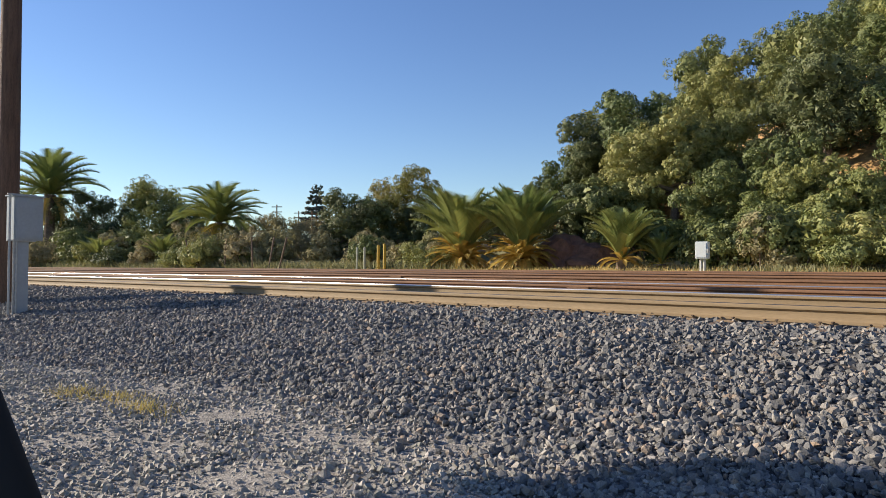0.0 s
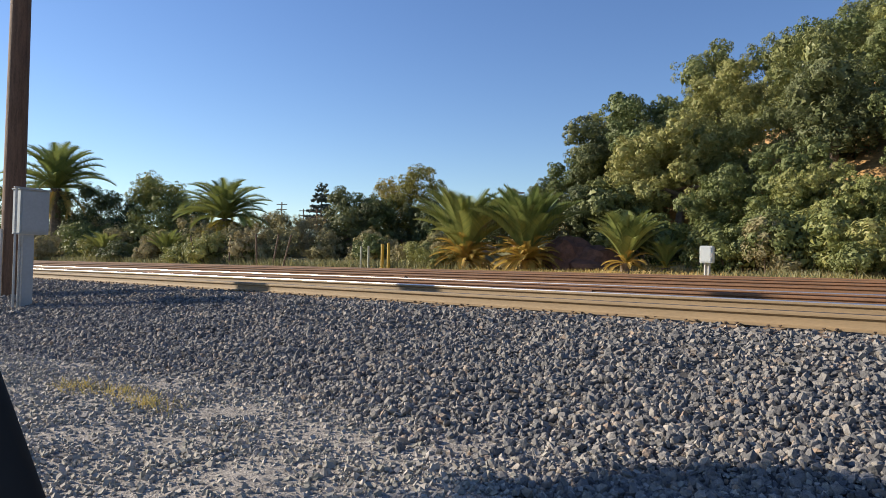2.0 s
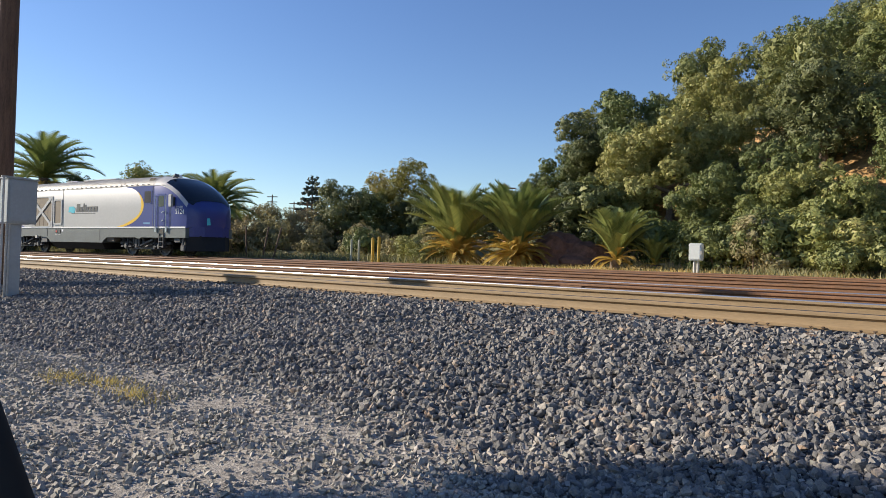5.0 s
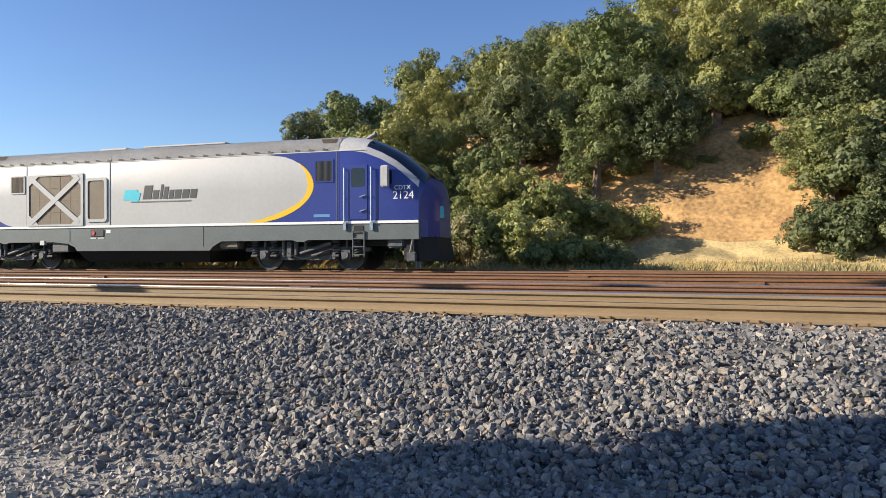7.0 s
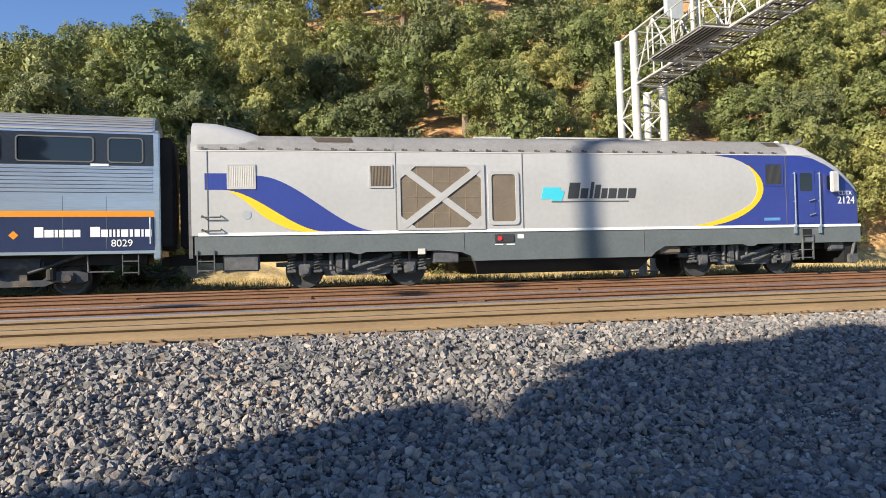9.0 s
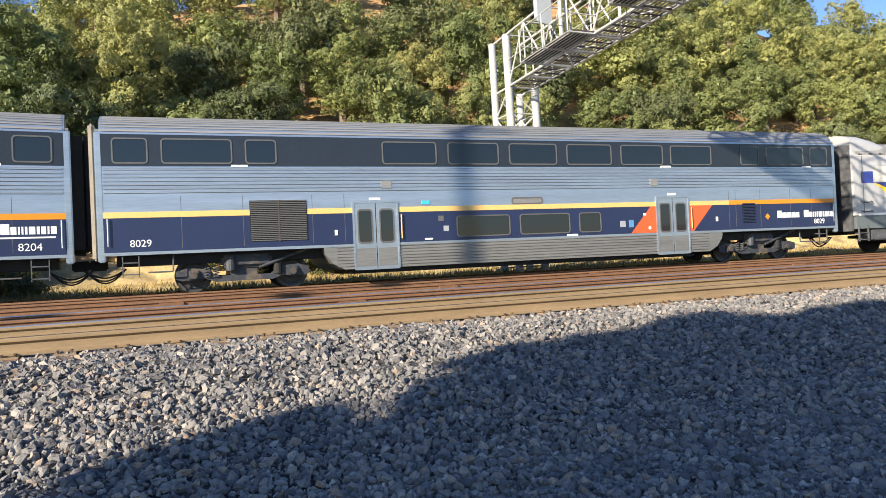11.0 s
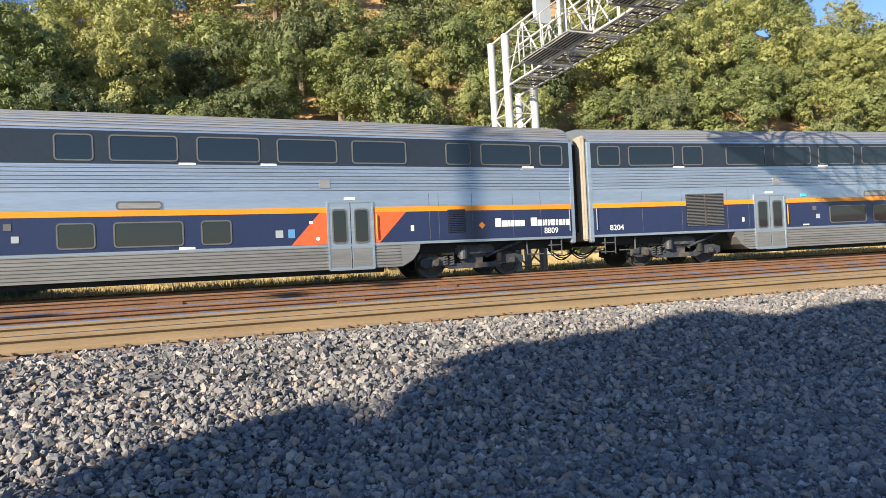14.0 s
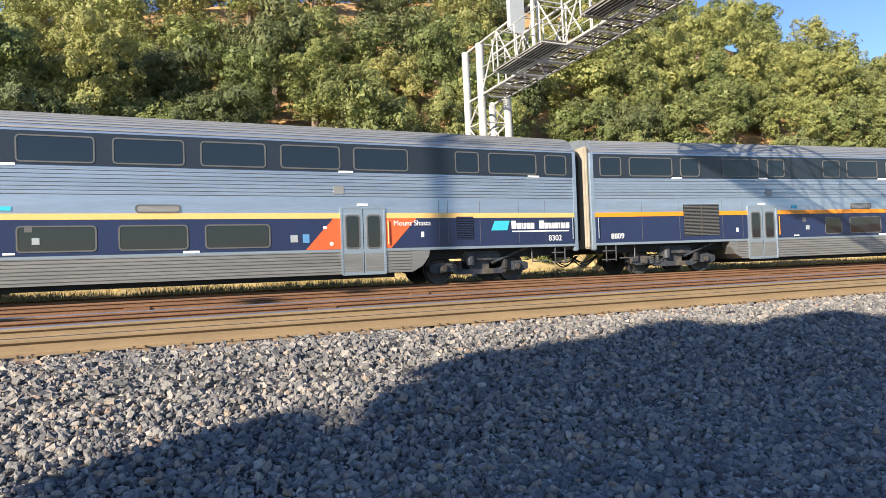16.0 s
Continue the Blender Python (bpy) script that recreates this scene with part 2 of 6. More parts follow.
def ring(bm, outer, inner, y0, y1):
    """A frame between two outlines with the same number of points, from y0 (front) to y1."""
    n = len(outer)
    o0, o1 = [bm.verts.new((x, y0, z)) for x, z in outer], [bm.verts.new((x, y1, z)) for x, z in outer]
    i0, i1 = [bm.verts.new((x, y0, z)) for x, z in inner], [bm.verts.new((x, y1, z)) for x, z in inner]
    for k in range(n):
        j = (k + 1) % n
        bm.faces.new((o0[k], o0[j], i0[j], i0[k]))
        bm.faces.new((o0[k], o1[k], o1[j], o0[j]))
        bm.faces.new((i0[k], i0[j], i1[j], i1[k]))
    bmesh.ops.recalc_face_normals(bm, faces=bm.faces[:])
    return bm


def words(name, text, size, x, z, y, material, parent, label="", align="LEFT", shear=0.0):
    """Raised lettering that faces -y, its base line at (x, z)."""
    cu = bpy.data.curves.new(name, "FONT")
    cu.body, cu.size, cu.extrude, cu.align_x, cu.shear = text, size, 0.003, align, shear
    tmp = bpy.data.objects.new(name, cu)
    scene.collection.objects.link(tmp)
    me = bpy.data.meshes.new_from_object(tmp.evaluated_get(bpy.context.evaluated_depsgraph_get()))
    bpy.data.objects.remove(tmp)
    bpy.data.curves.remove(cu)
    me.transform(pose(x, y, z, 90, 0, 0))
    me.materials.clear()
    me.materials.append(material)
    return part_mesh(name, me, parent, label)


def smooth(ob, angle=40):
    me = ob.data
    me.polygons.foreach_set("use_smooth", [True] * len(me.polygons))
    me.set_sharp_from_angle(angle=radians(angle))
    return ob


# ---- the lie of the land ----
def at(s, n, z=0.0):
    """The place s metres along the train's track and n metres out from the eye's side, across the tracks."""
    th = s / (RC + TRAIN_N)
    return Vector(((RC + n) * math.sin(th), (RC + n) * math.cos(th) - RC, z))


def along(s):
    return -math.degrees(s / (RC + TRAIN_N))


RAILS = [("A", 8.39, -0.41), ("B", 9.90, -0.350), ("C", 12.35, -0.347), ("D", 13.86, -0.322),
         ("E", 16.30, -0.252), ("F", 17.80, -0.185), ("G", 20.25, -0.141), ("H", 21.75, -0.10)]
RAIL_H = 0.186
PROFILE = [(-400, -1.40), (-20, -1.32), (2.6, -1.30), (3.6, -1.26), (4.6, -1.10), (7.3, -0.685), (7.9, -0.655), (9.15, -0.61), (10.6, -0.57),
           (12.3, -0.555), (14, -0.54), (16, -0.47), (18, -0.41), (20, -0.36), (22.4, -0.31), (23.2, -0.27), (24.0, -0.22), (27.0, -0.06), (30, 0.22), (33, 0.5), (900, 0.6)]


def smoothstep(x):
    x = np.clip(x, 0, 1)
    return x * x * (3 - 2 * x)


def hill(x, y):
    """The height of the wooded hill over the plain."""
    n = np.hypot(x, y + RC) - RC
    top = np.interp(x, [-62, -45, -34, -25, -12, 0, 15, 35, 55, 75, 110], [0, 0.6, 2.6, 9.0, 16.8, 23, 26, 28, 26, 18, 6])
    foot = np.interp(x, [-60, -30, -16, -6, 0, 40], [40, 32.5, 30.0, 29.5, 29.5, 29.5])
    return top * (0.78 * smoothstep((n - foot) / (67.5 - foot)) + 0.22 * smoothstep((n - foot) / 7)) 


def ground_z(x, y):
    n = math.hypot(x, y + RC) - RC
    z = float(np.interp(n, [p[0] for p in PROFILE], [p[1] for p in PROFILE])) + float(hill(x, y))
    if n > 26:
        z += (0.35 * noise.noise((x * 0.25, y * 0.25, 0)) + 0.22 * noise.noise((x * 0.8, y * 0.8, 7))) * min(1, (n - 26) / 4)
    elif n < 7.6:
        z += 0.05 * noise.noise((x * 0.6, y * 0.6, 3)) + 0.03 * noise.noise((x * 1.7, y * 1.7, 5))
    return EYE + z


def build_ground():
    """One sheet from behind the eye to the horizon; its surface changes with the distance from the tracks."""
    ns = sorted(set([-400, -200, -100, -60, -40, -25, -15] + list(np.arange(-10, 24, 0.5)) + list(np.arange(24, 32, 0.7)) + list(np.arange(32, 80, 1.6)) + [85, 95, 110, 130, 170, 230, 320, 450, 650, 900]
                    + [p[0] for p in PROFILE[2:-1]]))
    ths = np.concatenate([np.linspace(-2.2, -0.5, 60), np.linspace(-0.49, 0.42, 360), np.linspace(0.43, 2.0, 60)])
    verts = [((RC + n) * math.sin(t), (RC + n) * math.cos(t) - RC) for n in ns for t in ths]
    v = np.array([(x, y, ground_z(x, y)) for x, y in verts])
    w = len(ths)
    i = np.arange(len(ns) - 1)[:, None] * w + np.arange(w - 1)[None, :]
    i = i.ravel()
    f = np.stack([i, i + w, i + w + 1, i + 1], 1)[:, ::-1]
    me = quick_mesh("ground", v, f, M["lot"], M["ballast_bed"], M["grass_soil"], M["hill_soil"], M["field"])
    cn = np.repeat((np.array(ns[:-1]) + np.array(ns[1:])) / 2, w - 1)
    c = v[f].mean(1)
    hh = hill(c[:, 0], c[:, 1])
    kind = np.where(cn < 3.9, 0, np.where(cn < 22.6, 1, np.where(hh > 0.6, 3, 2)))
    kind = np.where((cn > 90) | ((cn > 30) & (hh < 0.3) & (c[:, 0] < -25)), 4, kind)
    me.polygons.foreach_set("material_index", kind.astype(np.int32))
    me.polygons.foreach_set("use_smooth", [True] * len(f))
    return tagged(new("ground", me), "grey gravel strip, ballast bed, dry grass and wooded hillside soil", "ground", kind="structure")


build_ground()


def sweep(outline, s0, s1, step, n0, z0, tilt=0.0):
    """The vertices and faces of an outline (n, z) drawn along the track, open ended."""
    ss = np.arange(s0, s1 + step * 0.5, step)
    v, f, k = [], [], len(outline)
    c, s_ = math.cos(tilt), math.sin(tilt)
    for s in ss:
        for a, b in outline:
            v.append(at(s, n0 + a * c - b * s_, z0 + a * s_ + b * c))
    for i in range(len(ss) - 1):
        for j in range(k):
            f.append((i * k + j, i * k + (j + 1) % k, (i + 1) * k + (j + 1) % k, (i + 1) * k + j))
    return v, f


def build_rails():
    h = RAIL_H
    prof = [(-0.076, 0), (-0.076, 0.012), (-0.02, 0.03), (-0.010, 0.05), (-0.010, 0.118), (-0.030, 0.134), (-0.037, 0.140), (-0.0375, 0.172), (-0.032, 0.182),
            (-0.018, 0.186), (0.018, 0.186), (0.032, 0.182), (0.0375, 0.172), (0.037, 0.140), (0.030, 0.134), (0.010, 0.118), (0.010, 0.05), (0.02, 0.03), (0.076, 0.012), (0.076, 0)]
    for nm, n, top in RAILS:
        side = M["rail_dust"] if nm in "AB" else M["rail_rust"]
        ob = tagged(new("rail"), "dust-coated steel rail with a worn running edge" if nm in "AB" else "rust-brown steel rail with a thin bright edge", "rail", "rails of the four tracks")
        v, f = sweep(prof[:5] + prof[15:], -125, 75, 1.0, n, EYE + top - h, 0.035)
        smooth(part_mesh("rail_base", mesh_from("rail_base", v, f, side), ob), 35)
        head = prof[4:16]
        v, f = sweep(head, -125, 75, 1.0, n, EYE + top - h, 0.035)
        me = mesh_from("rail_head", v, f, side, M["rail_head"], M["rail_top"])
        idx = np.zeros(len(f), np.int32)
        for j in range(len(f)):
            q = 4 + j % len(head)
            if 8 <= q <= 10:
                idx[j] = 1 if nm in "BD" else 2
            elif nm in "BD" and q == 7 or nm in "ACEG" and q in (11, 12):
                idx[j] = 1
        me.polygons.foreach_set("material_index", idx)
        smooth(part_mesh("rail_head", me, ob, "worn running head"), 35)
        # bolted joint bars
        for s in {"A": (), "B": (), "C": (-8.2, 3.6, 15.4), "E": (-17.5, 0.6, 7.2, 18.9), "F": (-3.4, 12.6), "G": (-9.0, 9.5)}.get(nm, ()):
            bm = bmesh.new()
            for v in bmesh.ops.create_cube(bm, size=1.0)["verts"]:
                v.co = Vector((v.co.x * 0.5, v.co.y * 0.05 - 0.035, v.co.z * 0.085 + 0.088))
            me = bpy.data.meshes.new("joint_bar")
            bm.to_mesh(me)
            bm.free()
            me.materials.append(side)
            jb = new("joint_bar", me)
            jb.parent = ob
            jb.matrix_basis = Matrix.Translation(at(s, n, EYE + top - h)) @ pose(0, 0, 0, 0, 0, along(s))
            tagged(jb, "bolted joint bar")


build_rails()


# ---- plants ----
def leaf_cloud(rng, lobes, count, size, up=0.25, shell=0.7, clumps=26):
    """Leaves gathered in twig clumps over the outside of lobes (x, y, z, rx, rz), and larger shade leaves inside: vertices and three-cornered faces."""
    lob = np.array(lobes, float)
    nl = len(lob)
    area = lob[:, 3] ** 2

    def unit(a):
        return a / np.linalg.norm(a, axis=1)[:, None]

    # twig clumps, each a small cap that bulges out of its lobe
    cl = np.repeat(np.arange(nl), clumps)
    cd = unit(rng.normal(size=(len(cl), 3)) + np.array([0, 0, 0.25]))
    scale3 = np.stack([lob[:, 3], lob[:, 3], lob[:, 4]], 1)
    cr = rng.uniform(0.17, 0.33, len(cl))
    cp = cd * rng.uniform(shell, 1.02, len(cl))[:, None]
    weight = area[cl] * cr ** 2
    pick = rng.choice(len(cl), count, p=weight / weight.sum())
    d = unit(rng.normal(size=(count, 3)) + cd[pick] * 0.8)
    r = 0.55 + 0.5 * rng.random(count) ** 0.5
    p = lob[cl[pick], :3] + (cp[pick] + d * (r * cr[pick])[:, None]) * scale3[cl[pick]]
    nrm = unit(d * 0.9 + cd[pick] * 0.5 + rng.normal(size=(count, 3)) * 0.45 + np.array([0, 0, up]))
    ln = size * (0.6 + 0.8 * rng.random(count))[:, None]
    # shade leaves in the heart of each lobe
    k = max(nl * 10, count // 7)
    hp = rng.choice(nl, k, p=area / area.sum())
    hd = unit(rng.normal(size=(k, 3)))
    p = np.concatenate([p, lob[hp, :3] + hd * (0.72 * rng.random(k) ** 0.4)[:, None] * scale3[hp]])
    nrm = np.concatenate([nrm, unit(hd + rng.normal(size=(k, 3)) * 0.4)])
    ln = np.concatenate([ln, (lob[hp, 3] * rng.uniform(0.10, 0.18, k))[:, None]])
    t = unit(np.cross(nrm, rng.normal(size=nrm.shape)))
    b = np.cross(nrm, t)
    wd = ln * rng.uniform(0.5, 0.75, len(p))[:, None]
    v = np.stack([p - t * ln - b * wd, p - t * ln * 0.8 + b * wd, p + t * ln], 1).reshape(-1, 3)
    return v, np.arange(len(p) * 3).reshape(-1, 3)


def limb_bm(rng, height, radius, lobes):
    """A tapered trunk that forks into limbs reaching into the lobes."""
    bm = bmesh.new()
    r = 0.035 * height
    fork = Vector((rng.normal() * 0.15, rng.normal() * 0.15, height * 0.35))
    rod(bm, (0, 0, -0.4), fork, r * 1.25, 8, r * 0.85)
    for l in lobes[:6]:
        c = Vector(l[:3])
        mid = fork.lerp(c, 0.5) + Vector((rng.normal() * 0.2, rng.normal() * 0.2, 0.15))
        rod(bm, fork - Vector((0, 0, 0.15)), mid, r * 0.62, 6, r * 0.4)
        rod(bm, mid, c, r * 0.4, 6, r * 0.15)
    return bm


def make_tree(name, seed, height, radius, leafmat, count, size, label, category="tree", low=0.25, nl=9, group=""):
    rng = np.random.default_rng(seed)
    lobes = []
    for i in range(nl):
        a = i * 2.4 + rng.random() * 0.8
        fr = (i + 0.5) / nl
        rr = radius * (0.70 * math.sqrt(1 - (fr * 1.5 - 0.6) ** 2 * 0.55)) * (0.4 + 0.6 * rng.random())
        z = height * (low + (0.86 - low) * fr)
        k = radius * (0.27 + 0.22 * rng.random()) * math.sqrt(10 / max(10, nl))
        lobes.append((math.cos(a) * rr, math.sin(a) * rr, z, k, k * 0.8))
    root = new(name)
    part("trunk", limb_bm(rng, height, radius, lobes), M["bark"], root)
    v, f = leaf_cloud(rng, lobes, int(count * 2.3), size * 0.64)
    part_mesh("crown", quick_mesh("crown", v, f, leafmat), root)
    return tagged(root, label, category, group)


def place(ob, x, y, scale=1.0, turn=0.0, sink=0.1, sz=None):
    return pose(x, y, ground_z(x, y) - sink, 0, 0, turn) @ Matrix.Diagonal((scale, scale, sz or scale, 1))


def remove_thing(ob):
    for o in (*ob.children_recursive, ob):
        bpy.data.objects.remove(o)


def ring_d(az, n):
    """How far away the ring n metres out lies in the direction az."""
    c = RC * math.cos(math.radians(az))
    return -c + math.sqrt(c * c + n * n + 2 * RC * n)


def plant_hill():
    rng = np.random.default_rng(7)
    def set_of(count, size):
        k = count / 5000
        return [make_tree("oak_tree", 11, 7.0, 3.6, M["leaf_oak"], int(5200 * k), size, "dense green live oak on the hillside", nl=17, group="oaks on the hill"),
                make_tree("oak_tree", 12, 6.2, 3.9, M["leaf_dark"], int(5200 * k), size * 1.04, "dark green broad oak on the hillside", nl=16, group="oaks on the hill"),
                make_tree("bay_tree", 13, 8.2, 3.2, M["leaf_bright"], int(5000 * k), size, "sunlit yellow-green bay tree on the slope", nl=18, group="bay trees on the hill"),
                make_tree("oak_tree", 14, 7.6, 3.4, M["leaf_oak"], int(4600 * k), size, "rounded green oak with gaps in its crown", nl=14, group="oaks on the hill"),
                make_tree("oak_tree", 15, 6.6, 3.5, M["leaf_bright"], int(5000 * k), size, "light green oak on the hillside", nl=17, group="oaks on the hill")]

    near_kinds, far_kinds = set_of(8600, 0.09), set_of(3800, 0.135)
    spots, tries = [], 0
    while tries < 9000 and len(spots) < 200:
        tries += 1
        s = rng.uniform(-62, 62)
        n = 27.2 + 45 * rng.random() ** 1.15
        x, y, _ = at(s, n)
        h = float(hill(x, y))
        if h < 1.0:
            continue
        az = math.degrees(math.atan2(x, y))
        if az < -31:
            continue
        # bare slopes of dry soil
        if n < 33.2 and (-8.5 < az < 5.5):
            continue
        if n < 32 and 5 < az < 28 and rng.random() < 0.85:
            continue
        if 41.5 < n < 48 and (9.5 < az < 21):
            continue
        if 24.5 < az < 36 and n < 31.5:
            continue
        sc = rng.uniform(0.62, 1.05) * (0.8 if n < 31 else 1.0)
        gap = 2.35 * sc + (0.0 if n < 45 else 0.8)
        if any((x - a) ** 2 + (y - b) ** 2 < (gap + g) ** 2 * 0.62 for a, b, g in spots):
            continue
        spots.append((x, y, gap))
        k = (near_kinds if n < 44 else far_kinds)[int(rng.choice(5, p=[0.26, 0.2, 0.2, 0.16, 0.18]))]
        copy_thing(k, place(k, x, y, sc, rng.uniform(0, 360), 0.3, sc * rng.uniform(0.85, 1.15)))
    for k in near_kinds + far_kinds:
        remove_thing(k)
    return len(spots)


plant_hill()


def polar(az, d):
    a = math.radians(az)
    return d * math.sin(a), d * math.cos(a)


def make_bush(name, seed, leafmat, label, count=3000, size=0.068, h=1.6, r=1.2, group=""):
    rng = np.random.default_rng(seed)
    lobes = [(rng.normal() * r * 0.45, rng.normal() * r * 0.45, h * (0.3 + 0.45 * rng.random()), r * rng.uniform(0.45, 0.7), h * rng.uniform(0.3, 0.45)) for _ in range(6)]
    root = new(name)
    bm = bmesh.new()
    for l in lobes:
        rod(bm, (l[0] * 0.15, l[1] * 0.15, -0.2), l[:3], 0.035, 5, 0.012)
    part("stem", bm, M["bark"], root)
    v, f = leaf_cloud(rng, lobes, int(count * 2.0), size * 0.7, shell=0.6)
    part_mesh("foliage", quick_mesh("foliage", v, f, leafmat), root)
    return tagged(root, label, "bush", group)


def plant_bushes():
    rng = np.random.default_rng(5)
    kinds = [make_bush("bush", 31, M["leaf_bright"], "bright green bush at the foot of the slope", group="bushes by the tracks"),
             make_bush("bush", 32, M["leaf_oak"], "green bush at the foot of the slope", group="bushes by the tracks"),
             make_bush("bush", 33, M["leaf_dry"], "dry olive-brown brush beside the tracks", group="bushes by the tracks"),
             make_bush("bush", 34, M["leaf_dark"], "dark green shrub at the foot of the slope", group="bushes by the tracks")]
    # (azimuth, distance out, size, kind)
    # those on the bank stand back from the track
    for az, n, sc, k in [(-17.5, 27.2, 1.5, 0), (-15, 26.6, 1.3, 0), (-12.2, 27.4, 1.2, 0), (-9.5, 26.4, 0.9, 1), (-7.8, 26.2, 0.7, 3), (-13.5, 25.9, 0.8, 1), (-19.5, 26.6, 1.2, 2),
                         (-6.5, 30.2, 1.3, 1), (-4.6, 30.8, 1.4, 0), (-2.4, 30.6, 1.5, 1), (-0.4, 30.2, 1.3, 0), (1.6, 30.6, 1.5, 1), (3.6, 30.0, 1.4, 0), (5.4, 28.8, 1.5, 1), (-7.6, 28.2, 1.1, 0), (6.8, 27.4, 1.2, 3), (2.6, 28.0, 0.7, 1), (-3.4, 27.6, 0.5, 2), (-2.5, 27.4, 0.35, 0), (-0.8, 27.6, 0.35, 1), (-21.5, 27.4, 1.5, 1), (-26.5, 30, 1.6, 1),
                         # the dark kind here puts the overhanging canopy's shade into leaf colour
                         (9.5, 29.5, 2.0, 3), (12.5, 30, 1.9, 3), (15, 29.6, 2.0, 3), (18, 29, 1.7, 3), (21.5, 28.6, 1.6, 1), (24, 28, 1.4, 0), (28, 28.5, 1.5, 3), (33, 27.5, 1.2, 1), (38, 28, 1.6, 1), (43, 27.6, 1.4, 0),
                         (9.0, 27.2, 1.3, 3), (12.5, 28.0, 1.2, 3), (20, 28.2, 1.2, 3), (-29, 33, 1.7, 1), (-31, 32, 1.3, 3)]:
        a = math.radians(az)
        n += (6.5 if -7 < az < 6 else 3.0) if az > -13 and n > 26.5 else 0.0
        # meet the ray of that azimuth with the ring n metres out
        d = -RC * math.cos(a) + math.sqrt((RC * math.cos(a)) ** 2 + n * n + 2 * RC * n)
        x, y = d * math.sin(a), d * math.cos(a)
        copy_thing(kinds[k], place(kinds[k], x, y, sc, rng.uniform(0, 360), 0.15))
    # brush along the far side of the tracks
    for i in range(84):
        az = rng.uniform(-77, -43)
        d = ring_d(az, 25.5 + 12 * rng.random() ** 1.4)
        x, y = polar(az, d)
        k = kinds[int(rng.choice(4, p=[0.3, 0.14, 0.46, 0.1]))]
        copy_thing(k, place(k, x, y, rng.uniform(0.7, 1.25) * d / 42, rng.uniform(0, 360), 0.15))
    for k in kinds:
        remove_thing(k)


plant_bushes()


def make_palm(seed, trunk_h, frond_len, count, label, dry=6, trunk_r=0.32):
    """A feather palm: a stout trunk and arching fronds, each a rib with rows of leaflets."""
    rng = np.random.default_rng(seed)
    root = new("palm_tree")
    bm = bmesh.new()
    k = max(3, int(trunk_h / 0.25))
    for i in range(k):
        z0, z1 = trunk_h * i / k - (0.4 if i == 0 else 0), trunk_h * (i + 1) / k
        rod(bm, (0, 0, z0), (0, 0, z1 + 0.03), trunk_r * 0.93, 10, trunk_r * 1.08)
    part("trunk", bm, M["bark"], root)

    def fronds(num, lift0, lift1, ln0, bend=(58, 88)):
        V, F = [], []
        nv = 0
        for i in range(num):
            a = i * 2.39996 + rng.random() * 0.4
            fr = (i + 0.5) / num
            lift = lift0 + (lift1 - lift0) * fr + rng.normal() * 4
            ln = ln0 * rng.uniform(0.85, 1.1)
            p, ang = np.array([0, 0, trunk_h]), math.radians(lift)
            side = np.array([-math.sin(a), math.cos(a), 0])
            m = 22
            droop = math.radians(rng.uniform(*bend)) / m
            pts = []
            for j in range(m + 1):
                pts.append((p.copy(), ang))
                p = p + np.array([math.cos(a) * math.cos(ang), math.sin(a) * math.cos(ang), math.sin(ang)]) * ln / m
                ang -= droop * (0.45 + 1.1 * j / m)
            for j in range(1, m):
                q, an = pts[j]
                fwd = np.array([math.cos(a) * math.cos(an), math.sin(a) * math.cos(an), math.sin(an)])
                upv = np.cross(side, fwd) * -1
                if upv[2] < 0:
                    upv = -upv
                half = ln * 0.20 * math.sin(math.pi * min(1, 0.12 + 0.88 * j / m)) ** 0.7
                for sg in (-1, 1):
                    for off in (0, 0.5):
                        o = q + fwd * ln / m * off
                        tip = o + (side * sg * 0.8 + fwd * 0.62 + upv * 0.38) * half * rng.uniform(0.85, 1.1)
                        w = fwd * ln * 0.015
                        V += [o - w, o + w, tip]
                        F.append((nv, nv + 1, nv + 2))
                        nv += 3
            for j in range(m):
                q0, q1 = pts[j][0], pts[j + 1][0]
                w = side * 0.025 * (1 - j / m * 0.8)
                V += [q0 - w, q0 + w, q1]
                F.append((nv, nv + 1, nv + 2))
                nv += 3
        return np.array(V), np.array(F)

    v, f = fronds(count, *((58, 89, frond_len * 0.95, (40, 74)) if trunk_h < 1 else (15, 88, frond_len)))
    part_mesh("crown", quick_mesh("crown", v, f, M["frond"]), root)
    if dry:
        v, f = fronds(dry, -15 if trunk_h < 1 else -40, 66 if trunk_h < 1 else -12, frond_len * (0.46 if trunk_h < 1 else 0.75))
        part_mesh("dead_fronds", quick_mesh("dead_fronds", v, f, M["frond_dry"]), root, "withered yellow-brown fronds")
    return tagged(root, label, "palm tree", "palms beyond the tracks")


